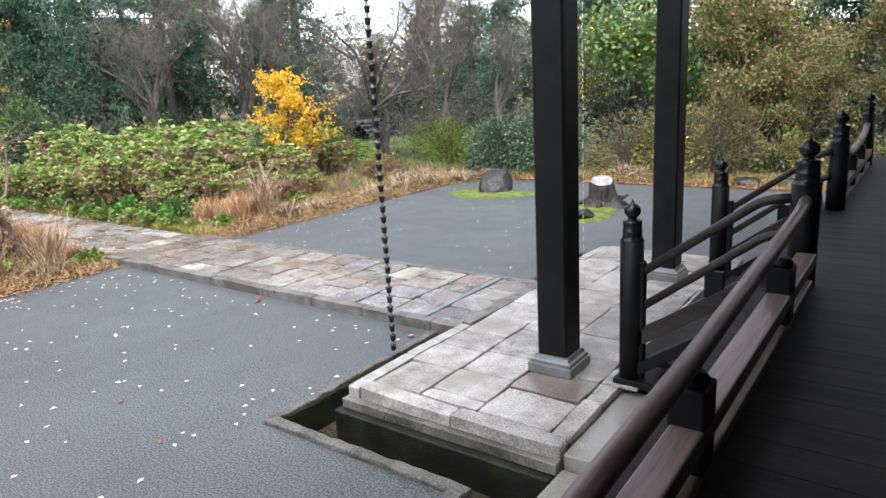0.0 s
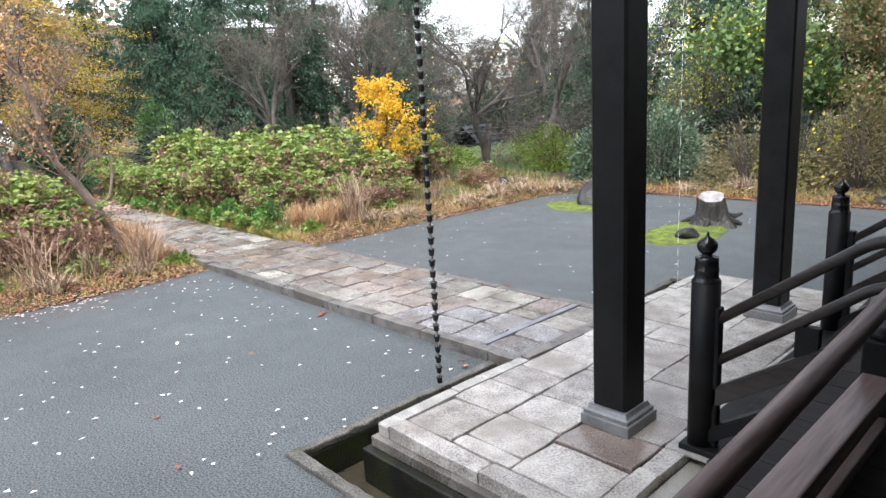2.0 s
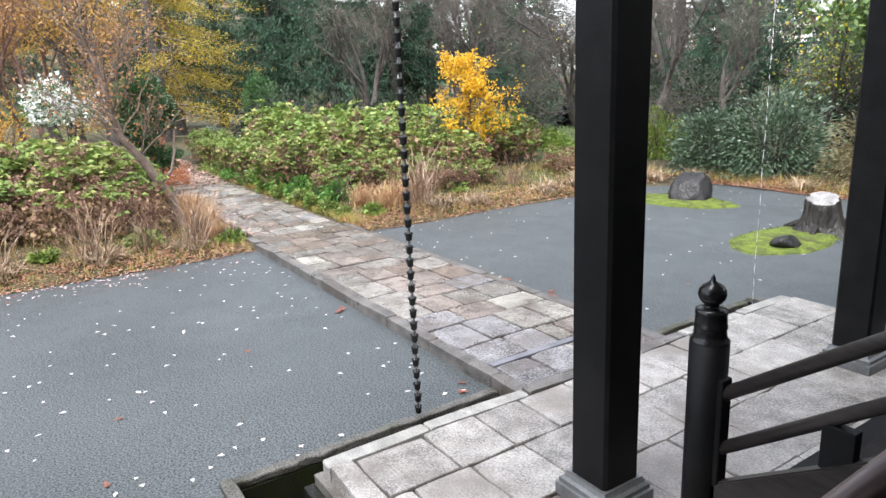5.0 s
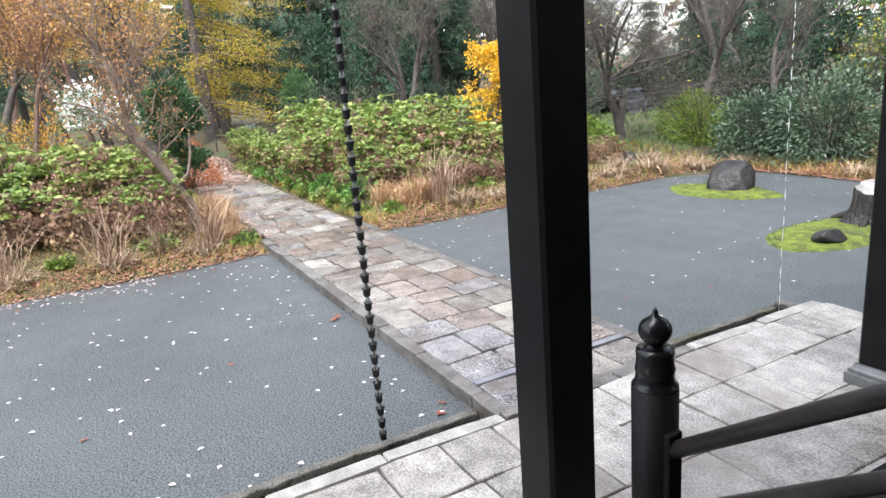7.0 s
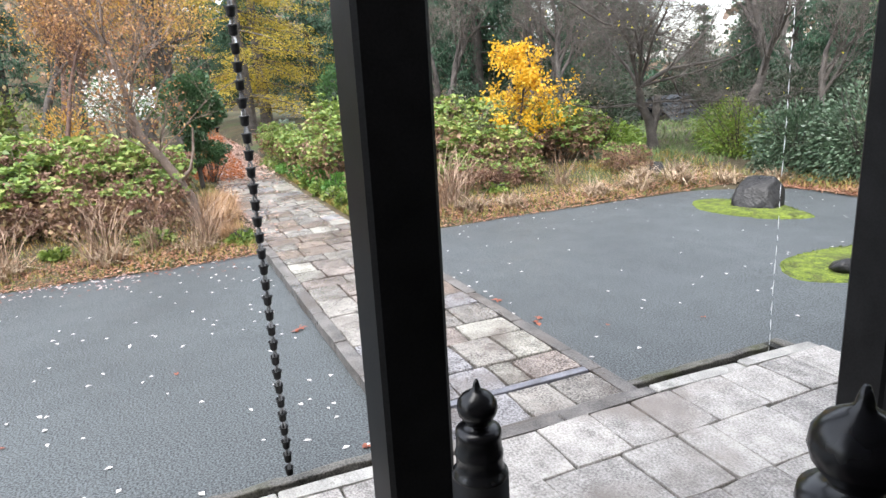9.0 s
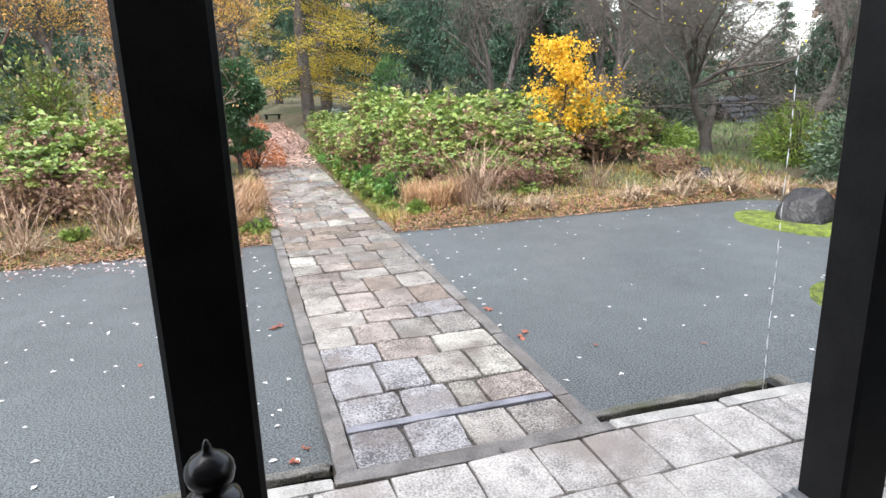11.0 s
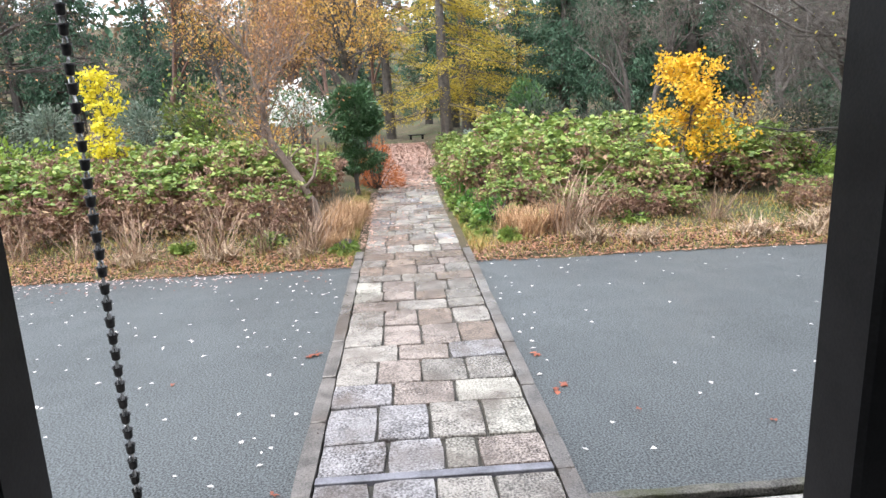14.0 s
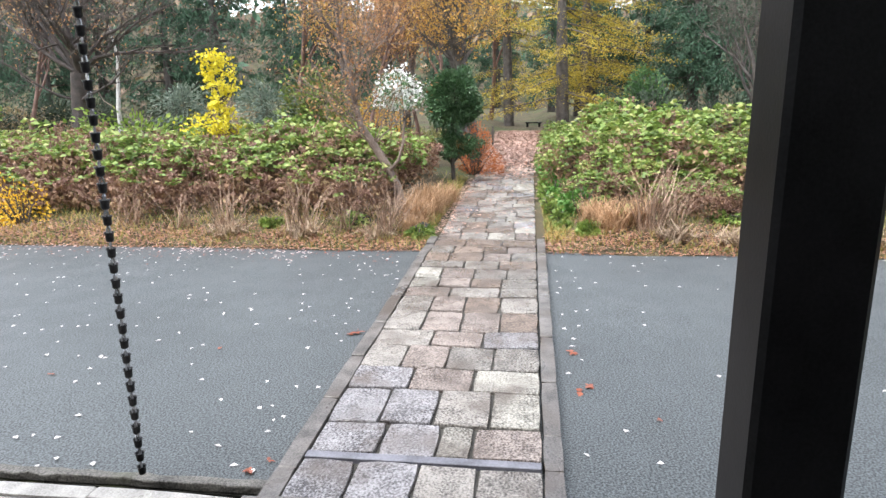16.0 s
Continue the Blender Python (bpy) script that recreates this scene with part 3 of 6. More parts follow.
def pillar(cx, y, h):
    p = empty("pillar", "black square wooden porch pillar on a grey stone base", "pillar", "porch pillars", at=(0, 0, 0))
    boxpart("plinth", (cx - 0.184, cx + 0.184, y - 0.184, y + 0.184, LZ - 0.004, LZ + 0.075), SHOE, p, 0.006, "grey stone plinth")
    bm = bmesh.new()
    prof = ((0.168, 0.076), (0.168, 0.1), (0.15, 0.112), (0.14, 0.135), (0.14, 0.142))
    rings = [[bm.verts.new((cx + sx * r, y + sy * r, LZ + z)) for sx, sy in ((-1, -1), (1, -1), (1, 1), (-1, 1))] for r, z in prof]
    for a, b in zip(rings, rings[1:]):
        for k in range(4):
            bm.faces.new((a[k], a[(k + 1) % 4], b[(k + 1) % 4], b[k]))
    bm.faces.new(rings[-1])
    bm.faces.new(list(reversed(rings[0])))
    part("shoe", bm, SHOE, p, "moulded grey metal shoe")
    bm = bmesh.new()
    c = 0.017
    ring = [(-h + c, -h), (h - c, -h), (h, -h + c), (h, h - c), (h - c, h), (-h + c, h), (-h, h - c), (-h, -h + c)]
    lo = [bm.verts.new((cx + a, y + b, LZ + 0.14)) for a, b in ring]
    hi = [bm.verts.new((cx + a, y + b, 5.1)) for a, b in ring]
    for k in range(8):
        bm.faces.new((lo[k], lo[(k + 1) % 8], hi[(k + 1) % 8], hi[k]))
    bm.faces.new(hi)
    bm.faces.new(list(reversed(lo)))
    part("shaft", bm, BLACK, p)
    return p


pillar(-2.203, 4.426, 0.126)
pillar(-2.242, 7.178, 0.13)

# ---- veranda ----
DZ = 1.08
veranda = empty("veranda_floor", "dark worn veranda floor of wide boards", "floor", kind="structure")
y = -4.0
for k in range(76):
    w = 0.2
    boxpart("floor_board", (-0.78, 2.0, y + 0.0012, y + w - 0.0012, DZ - 0.045, DZ), DECK, veranda, 0.0015)
    y += w
boxpart("subfloor", (-0.77, 1.99, -3.99, 11.19, DZ - 0.09, DZ - 0.047), BLACK, veranda)
boxpart("edge_beam", (-0.779, -0.6, -4.0, 11.2, DZ - 0.3, DZ - 0.092), BLACK, veranda, 0.008)
for y in (-2.5, -0.2, 2.1, 4.42, 7.3, 9.9):
    boxpart("floor_post", (-0.76, -0.62, y - 0.07, y + 0.07, -0.07, DZ - 0.302), BLACK, veranda, 0.008)
tagged(boxpart("wall_east", (2.0, 2.15, -4.0, 11.2, DZ - 0.4, 4.7), PLASTER), "dark wooden temple wall behind the veranda", "wall", kind="structure")
tagged(boxpart("wall_south", (-0.78, 2.15, -4.15, -4.0, DZ - 0.4, 4.7), PLASTER), "dark wooden wall closing the veranda", "wall", kind="structure")
# unseen eaves, height and depth set for the light on floor and landing
tagged(boxpart("ceiling", (-1.4, 2.15, -4.15, 11.2, 4.7, 4.8), PLASTER), "dark board underside of the veranda eaves", "ceiling", kind="structure")
# unseen beam and gutter, porch left roofless so daylight reaches the landing
beam = empty("porch_beam", "black porch beam with a gutter carried on brackets", "beam", kind="structure")
boxpart("tie_beam", (-2.36, -2.07, 4.0, 7.6, 5.101, 5.35), BLACK, beam, 0.01)
boxpart("gutter", (-3.86, -3.62, 3.5, 8.5, 5.05, 5.15), CHAIN, beam, 0.01)
for y in (4.426, 7.178):
    boxpart("bracket", (-3.7, 2.1, y - 0.05, y + 0.05, 5.152, 5.3), BLACK, beam, 0.006)


def onion(scale=1.0):
    """Profile of the post's rounded top: shoulder, neck bands, bulb and spike."""
    return [(r * scale, z) for r, z in ((0.083, 0.0), (0.082, 0.008), (0.072, 0.018), (0.069, 0.03), (0.067, 0.058), (0.07, 0.063), (0.07, 0.074), (0.067, 0.08), (0.065, 0.122), (0.067, 0.128), (0.065, 0.144), (0.047, 0.151), (0.031, 0.156),
            (0.029, 0.166), (0.041, 0.174), (0.053, 0.19), (0.0585, 0.209), (0.056, 0.229), (0.043, 0.248), (0.023, 0.261), (0.012, 0.269), (0.009, 0.283), (0.004, 0.296))]


def newel(x, y, z0, top, label):
    p = empty("newel_post", label, "railing post", "railing posts")
    bm = lathe(bmesh.new(), [(0.083, 0), (0.083, top - 0.296 - z0)], (x, y, z0), 28)
    smooth(part("shaft", bm, BLACK, p))
    me = p.children[0].data
    for f in me.polygons:
        f.use_smooth = len(f.vertices) == 4
    smooth(part("finial", lathe(bmesh.new(), onion(), (x, y, top - 0.296), 28), GLOSS, p, "glossy black onion-shaped finial"))
    return p


NX, N1, N2 = -1.625, 4.435, 6.985
newel(NX, N1, LZ + 0.05, 1.56, "round black stair post with an onion-shaped top")
newel(NX - 0.03, N2, LZ + 0.05, 1.56, "round black stair post with an onion-shaped top")
newel(-0.56, N1 + 0.01, DZ - 0.004, 2.0, "round black veranda post with an onion-shaped top")
newel(-0.65, N2 + 0.06, DZ - 0.004, 2.0, "round black veranda post with an onion-shaped top")
newel(-0.66, 10.3, DZ - 0.004, 2.04, "round black corner post of the veranda railing")


def slope(points, offset=0.0, steps=5):
    """Points rounded at the bends."""
    out = []
    P = [Vector(p) for p in points]
    out.append(P[0])
    for a, b, c in zip(P, P[1:], P[2:]):
        r = min(0.16, (b - a).length / 2, (c - b).length / 2)
        s, e = b + (a - b).normalized() * r, b + (c - b).normalized() * r
        for k in range(steps + 1):
            t = k / steps
            out.append((1 - t) ** 2 * s + 2 * t * (1 - t) * b + t * t * e)
    out.append(P[-1])
    return out


def slantboard(bm, x0, z0, x1, z1, y, half, height):
    """An upright board that climbs from (x0, z0) to (x1, z1); the heights are of its lower edge."""
    v = [bm.verts.new((x, y + s * half, z + dz)) for x, z in ((x0, z0), (x1, z1)) for dz in (0, height) for s in (-1, 1)]
    for f in ((0, 1, 3, 2), (4, 6, 7, 5), (0, 4, 5, 1), (2, 3, 7, 6), (0, 2, 6, 4), (1, 5, 7, 3)):
        bm.faces.new([v[k] for k in f])
    bmesh.ops.bevel(bm, geom=bm.edges[:], offset=0.008, segments=2, affect="EDGES")
    return bm


def stair_rail(y, xtop):
    p = empty("stair_railing", "black wooden stair railing with round handrail and plank rail", "railing", "stair railings")
    smooth(part("handrail", tube(bmesh.new(), slope(((NX + 0.05, y, 1.02), (-0.79, y, 1.6), (xtop, y, 1.62))), 0.031), STAIRWOOD, p))
    smooth(part("middle_rail", tube(bmesh.new(), slope(((NX + 0.05, y, 0.76), (-0.76, y, 1.375), (xtop, y, 1.39))), 0.029), STAIRWOOD, p))
    part("lower_board", slantboard(bmesh.new(), NX + 0.06, 0.48, xtop - 0.05, 1.09, y, 0.035, 0.128), STAIRWOOD, p)
    boxpart("strut", (-1.12, -1.0, y - 0.026, y + 0.026, 0.92, 1.105), BLACK, p, 0.004)
    boxpart("backing_post", (NX + 0.05, NX + 0.1, y - 0.035, y + 0.035, LZ + 0.052, 1.12), BLACK, p, 0.01)
    part("stringer", slantboard(bmesh.new(), NX - 0.02, 0.2, xtop, 0.9, y, 0.05, 0.1), BLACK, p)
    return p


stair_rail(N1, -0.62)
far_rail = stair_rail(N2, -0.7)
bm = box(bmesh.new(), -0.085, 0.085, -0.035, 0.035, 0.0, 0.006, 0.002)
plate = part("slotted_plate", bm, EDGE, far_rail, "small white slotted plate on the railing board")
plate.matrix_basis = pose(-1.13, N2 - 0.005, 0.925, 0, -35, 0)
for k in range(5):
    slot = boxpart("slot", (-0.065 + 0.028 * k, -0.051 + 0.028 * k, -0.022, 0.022, 0.0062, 0.0075), BLACK, plate)
steps = empty("stairs", "dark wooden stairs up to the veranda", "stairs", kind="structure")
boxpart("sill", (NX - 0.1, NX + 0.3, N1 - 0.1, N2 + 0.1, LZ - 0.002, LZ + 0.05), BLACK, steps, 0.006)
for k in range(4):
    z = LZ + 0.18 * (k + 1)
    boxpart("tread", (-1.5 + 0.2 * k, -1.22 + 0.2 * k, N1 + 0.053, N2 - 0.053, z - 0.05, z), DECK, steps, 0.006)
    boxpart("riser", (-1.27 + 0.2 * k, -1.25 + 0.2 * k, N1 + 0.053, N2 - 0.053, z - 0.002, z + 0.128), BLACK, steps)
for y in (N1, N2):
    boxpart("corner_stone", (NX - 0.17, NX + 0.1, y - 0.13, y + 0.12, LZ - 0.01, LZ + 0.012), EDGE, steps, 0.004)


def deck_rail(y0, y1, x, posts):
    p = empty("veranda_railing", "weathered brown veranda railing with round top rail", "railing", "veranda railings")
    rise = ((x, y0, 1.48), (x, y0 + (y1 - y0) * 0.6, 1.495), (x, y0 + (y1 - y0) * 0.72, 1.51), (x - 0.01, y1 - 0.3, 1.585), (x - 0.02, y1, 1.615))
    smooth(part("top_rail", tube(bmesh.new(), slope(rise), 0.036), BROWN, p))
    boxpart("middle_beam", (x - 0.05, x + 0.06, y0, y1, 1.225, 1.3), BROWN, p, 0.008, "flat brown beam with visible wood grain")
    boxpart("lower_beam", (x - 0.045, x + 0.05, y0, y1, DZ + 0.002, 1.135), BROWN, p, 0.008)
    for y in posts:
        boxpart("strut", (x - 0.057, x + 0.06, y - 0.07, y + 0.07, 1.137, 1.43), BLACK, p, 0.008)
        smooth(part("cap", lathe(bmesh.new(), [(0.045, 0), (0.055, 0.01), (0.055, 0.022), (0.04, 0.04)], (x, y, 1.428), 16), BLACK, p))
    return p


deck_rail(-4.0, N1 - 0.06, -0.53, (-1.1, 0.5, 2.02, 3.55))
deck_rail(N2 + 0.1, 10.25, -0.65, (8.2, 9.2))

# ---- rain chain ----


def rain_chain(x, y, z0, z1):
    p = empty("rain_chain", "hanging rain chain of small dark bronze cups", "rain chain")
    cup = None
    link = None
    step = 0.09
    n = int((z1 - z0) / step)
    for k in range(n):
        z = z0 + k * step
        if cup is None:
            bm = bmesh.new()
            prof = ((0.01, 0.0), (0.018, 0.003), (0.022, 0.012), (0.0225, 0.03), (0.0245, 0.045), (0.03, 0.056), (0.0265, 0.055), (0.02, 0.042), (0.019, 0.018), (0.01, 0.008))
            s = 12
            rings = [[bm.verts.new((r * (1 + (0.14 * math.cos(4 * 2 * math.pi * q / s) if r > 0.024 else 0)) * math.cos(2 * math.pi * q / s), r * math.sin(2 * math.pi * q / s), h)) for q in range(s)] for r, h in prof]
            for a, b in zip(rings, rings[1:]):
                for q in range(s):
                    bm.faces.new((a[q], a[(q + 1) % s], b[(q + 1) % s], b[q]))
            bm.faces.new(list(reversed(rings[0])))
            cup = smooth(part("cup", bm, CHAIN, p))
            bm = bmesh.new()
            ring = [(0.009 * math.cos(a), 0, 0.03 + 0.035 * math.sin(a)) for a in [2 * math.pi * q / 10 for q in range(11)]]
            link = part("link", tube(bmesh.new(), ring, 0.0065, 5), WET_GLINT, p, "wet wire link coloured pale for the glint of water")
            bm.free()
            c, ln = cup, link
        else:
            c, ln = cup.copy(), link.copy()
            scene.collection.objects.link(c)
            scene.collection.objects.link(ln)
        turn = (k * 37) % 90
        c.matrix_basis = pose(x + 0.002 * math.sin(k), y, z, 0, 0, turn)
        ln.matrix_basis = pose(x, y, z + 0.025, 0, 0, turn + 40)
    return p


rain_chain(-3.716, 4.165, 0.115, 5.06)

# ---- plants ----


def scatter(rng, tips, n, spread):
    t = np.asarray(tips)
    return t[rng.integers(0, len(t), n)] + rng.normal(size=(n, 3)) * spread


def tree(name, label, category, at, lean, height, rad, depth, bark, crowns, seed, spread=0.7, up=0.15, wander=0.18, kids=(3, 5), shrink=0.62, first=0.3, group=""):
    """A trunk with limbs and twigs; crowns: (part, material, leaves, length, width, scatter, droop) on its twigs."""
    root = empty(name, label, category, group, at=at)
    lm = Limbs(seed)
    lm.grow(Vector((0, 0, -0.1)), Vector(lean).normalized(), height, rad, depth, spread, up, wander, kids, shrink, first)
    lm.mesh("trunk", bark, root)
    rng = np.random.default_rng(seed)
    for nm, m, n, ln, wd, sc, dr in crowns:
        quadmesh(nm, leaves(rng, scatter(rng, lm.tips, n, sc), ln, wd, dr), m, root)
    return root


def lumpy(rng, n, rx, ry, rz, lumps=9, shell=0.45):
    """Points in an uneven, lumpy mass standing on the ground."""
    c = rng.normal(size=(lumps, 3))
    c /= np.linalg.norm(c, axis=1)[:, None]
    c[:, 2] = np.abs(c[:, 2])
    c *= rng.uniform(0.35, 0.72, lumps)[:, None]
    k = rng.integers(0, lumps, n)
    d = rng.normal(size=(n, 3))
    d /= np.linalg.norm(d, axis=1)[:, None]
    p = c[k] + d * (rng.uniform(0.25, 1, n) ** shell)[:, None] * rng.uniform(0.28, 0.5, lumps)[k][:, None]
    p[:, 2] = np.abs(p[:, 2])
    return p * np.array([rx, ry, rz])


def shrub(name, label, at, size, material, n, ln, wd, seed, category="shrub", stems=14, extra=(), droop=0.15, lift=0.0, bark=None, lumps=10, group=""):
    root = empty(name, label, category, group, at=at)
    rng = np.random.default_rng(seed)
    r = random.Random(seed)
    rx, ry, rz = size
    bm = bmesh.new()
    for _ in range(stems):
        a, q = r.uniform(0, 6.28), r.uniform(0.2, 0.75)
        e = Vector((rx * q * math.cos(a), ry * q * math.sin(a), lift + rz * r.uniform(0.5, 0.95)))
        b0 = Vector((e.x * 0.12, e.y * 0.12, -0.05))
        mid = b0.lerp(e, 0.55) + Vector((r.gauss(0, 0.05), r.gauss(0, 0.05), 0.08))
        tube(bm, (b0, mid, e), [0.018 + 0.006 * rz, 0.012, 0.004], 5)
    part("stem_mass", bm, bark or BARK, root)["kind"] = "stuff"
    p = lumpy(rng, n, rx, ry, rz, lumps) + np.array([0, 0, lift])
    out = p - np.array([0, 0, rz * 0.3 + lift])
    out /= np.linalg.norm(out, axis=1)[:, None] + 1e-6
    quadmesh("foliage", leaves(rng, p, ln, wd, droop, along=out), material, root)
    for nm, m, k, l2, w2 in extra:
        p = lumpy(np.random.default_rng(seed), k * 3, rx * 1.04, ry * 1.04, rz * 1.04, lumps)
        p = p[np.random.default_rng(seed + 1).permutation(len(p))[:k]] + np.array([0, 0, lift])
        quadmesh(nm, leaves(rng, p, l2, w2, 0.0), m, root)
    return root


def hydrangea(seed, green, brown, heads, low=0.55):
    """A bush with leaves on top, withered leaves below and dry flower heads all over; low: how far down the green goes."""
    root = empty("hydrangea_bush", "half-withered hydrangea bush with green and brown leaves", "bush", "hydrangea bushes")
    rng = np.random.default_rng(seed)
    r = random.Random(seed)
    bm = bmesh.new()
    for _ in range(22):
        a, q = r.uniform(0, 6.28), r.uniform(0.15, 0.95)
        e = Vector((0.8 * q * math.cos(a), 0.8 * q * math.sin(a), r.uniform(0.55, 1.12)))
        tube(bm, ((e.x * 0.25, e.y * 0.25, -0.08), (e.x * 0.8, e.y * 0.8, e.z * 0.6), e), [0.011, 0.009, 0.005], 3)
    part("stem_mass", bm, PALEBARK, root)["kind"] = "stuff"
    sprigs = green // 7
    a = rng.uniform(0, 6.28, sprigs)
    q = np.sqrt(rng.uniform(0, 1, sprigs)) * 0.9
    hump = 1.02 - 0.36 * q ** 2 + 0.16 * np.sin(a * 3 + seed) * q + 0.12 * np.sin(q * 8 + seed * 2.0)
    z = hump * (1 - (1 - low) * rng.uniform(0, 1, sprigs) ** 2) + rng.normal(0, 0.05, sprigs)
    c = np.repeat(np.stack([q * np.cos(a), q * np.sin(a), z], 1), 7, 0)
    b = rng.uniform(0, 6.28, len(c))
    out = np.stack([np.cos(b), np.sin(b), np.full(len(c), 0.2)], 1)
    quadmesh("green_foliage", leaves(rng, c + out * 0.02 + rng.normal(size=c.shape) * 0.012, 0.128, 0.088, 0.25, 0.4, out), HYD, root)
    a = rng.uniform(0, 6.28, brown)
    q = np.sqrt(rng.uniform(0.1, 1, brown)) * 0.86
    p = np.stack([q * np.cos(a), q * np.sin(a), (0.98 - 0.3 * q ** 2) * rng.uniform(0.08, 0.98, brown)], 1)
    quadmesh("withered_foliage", leaves(rng, p, 0.12, 0.065, 0.7), HYDBROWN, root, "drooping brown withered leaves")
    c = []
    for _ in range(heads):
        a, q = r.uniform(0, 6.28), math.sqrt(r.uniform(0.05, 1)) * 0.95
        h = (1.05 - 0.35 * q * q) * r.uniform(0.35, 1.06)
        d = rng.normal(size=(30, 3))
        d /= np.linalg.norm(d, axis=1)[:, None]
        c.append(d * np.array([0.078, 0.078, 0.06]) + np.array([q * math.cos(a), q * math.sin(a), h]))
    quadmesh("withered_bloom", leaves(rng, np.concatenate(c), 0.055, 0.046, 0.2), HYDHEAD, root, "brown withered flower heads")
    return root


def straw_clump(seed, n, height, fan, material, name, label, width=0.008):
    """A fan of dry stems from one foot, bent over at their ends."""
    root = empty(name, label, "dry grass", "dry clumps")
    rng = np.random.default_rng(seed)
    a = rng.uniform(0, 6.28, n)
    f = rng.uniform(0.1, 1, n) * fan
    h = height * rng.uniform(0.45, 1.1, n)
    b = rng.normal(size=(n, 3)) * np.array([0.1, 0.1, 0]) + np.array([0, 0, -0.03])
    d = np.stack([np.cos(a) * f, np.sin(a) * f, np.ones(n)], 1)
    m1 = b + d * (h * 0.55)[:, None] + rng.normal(size=(n, 3)) * 0.03
    e = b + d * h[:, None] * np.array([1.35, 1.35, 0.93]) + rng.normal(size=(n, 3)) * 0.07
    s = np.stack([-np.sin(a), np.cos(a), np.zeros(n)], 1) * width * rng.uniform(0.5, 1.4, n)[:, None]
    quads = np.concatenate([np.stack([b - s, b + s, m1 + s, m1 - s], 1), np.stack([m1 - s, m1 + s, e + s * 0.3, e - s * 0.3], 1)])
    quadmesh("stalk_fan", quads, material, root)
    return root


def stuff_leaves(name, label, category, pts, ln, wd, material, seed, flat=0.85, droop=0.0):
    rng = np.random.default_rng(seed)
    ob = quadmesh(name, leaves(rng, pts, ln, wd, droop, flat), material)
    return tagged(ob, label, category, kind="stuff")


def blades(name, label, pts, height, width, material, seed, lean=0.5):
    rng = np.random.default_rng(seed)
    n = len(pts)
    a = rng.uniform(0, 6.28, n)
    h = height * rng.uniform(0.4, 1.3, n)
    d = np.stack([np.cos(a) * lean, np.sin(a) * lean, np.ones(n)], 1) * h[:, None]
    s = np.stack([-np.sin(a), np.cos(a), np.zeros(n)], 1) * width
    m1 = pts + d * 0.5
    e = pts + d * np.array([1.5, 1.5, 0.9])
    q = np.concatenate([np.stack([pts - s, pts + s, m1 + s * 0.8, m1 - s * 0.8], 1), np.stack([m1 - s * 0.8, m1 + s * 0.8, e + s * 0.2, e - s * 0.2], 1)])
    return tagged(quadmesh(name, q, material), label, "grass", kind="stuff")


def on_soil(xy, lift=0.02):
    return np.array([(x, y, max(soil_z(x, y), 0.0 if x > -10.1 and y < 14.8 else -1.0) + lift) for x, y in xy])


rng = np.random.default_rng(7)
R = random.Random(11)

# hydrangea beds on both sides of the path
kinds = [hydrangea(1, 1540, 420, 22, 0.4), hydrangea(2, 1050, 700, 36, 0.45), hydrangea(3, 1120, 700, 44, 0.74), hydrangea(4, 280, 1100, 66, 0.75)]
spots = []
for row, x in enumerate((-12.3, -13.2, -14.1, -15.0, -16.0, -17.0, -18.0, -19.2)):
    y = 7.55 + (0.35 if row % 2 else 0)
    while y < (12.9 if row < 3 else 14.5 if row < 5 else 11):
        spots.append((x + R.uniform(-0.2, 0.2) - (0.25 if y < 8.2 else 0), y + R.uniform(-0.15, 0.15), R.uniform(0.72, 1.24) * (0.74 if row == 0 else 0.93 if row == 1 else 1.08) * (0.68 if y < 8.0 else 1.0), 0 if R.random() < (0.2 if row == 0 else 0.55) else 1))
        y += R.uniform(0.8, 1.0)
for row, x in enumerate((-11.75, -12.6, -13.5, -14.4, -15.3)):
    y = 3.5 - (0.3 if row % 2 else 0)
    while y > -11:
        spots.append((x + R.uniform(-0.2, 0.2), y + R.uniform(-0.15, 0.15), R.uniform(0.85, 1.12) * (0.82 if row == 0 else 1.02), 3 if R.random() < (0.97 if row == 0 else 0.6 if row == 1 else 0.15) else 2))
        y -= R.uniform(0.85, 1.05)
for k in range(8):
    spots.append((-11.6 + R.uniform(-0.25, 0.2), 8.7 + 0.6 * k, R.uniform(0.4, 0.62), 3 if k % 3 else 1))
for k in range(9):
    spots.append((-15.6 - 0.85 * k, 7.42 + R.uniform(-0.1, 0.15), R.uniform(0.6, 0.85), 0))
spots = [q for q in spots if not (q[0] > -13.4 and abs(q[1] - 11.6) < 0.85)]
for k, (x, y, s, kind) in enumerate(spots):
    m = pose(x, y, soil_z(x, y), 0, 0, R.uniform(0, 360)) @ Matrix.Diagonal((s, s, s * R.uniform(0.82, 1.14), 1))
    o = copy_thing(kinds[kind], m)
    o.matrix_basis = m
for o in kinds:
    x, y = (-17.0 - 0.3 * kinds.index(o), 8.6 + kinds.index(o) * 1.1)
    o.matrix_basis = pose(x, y, soil_z(x, y))

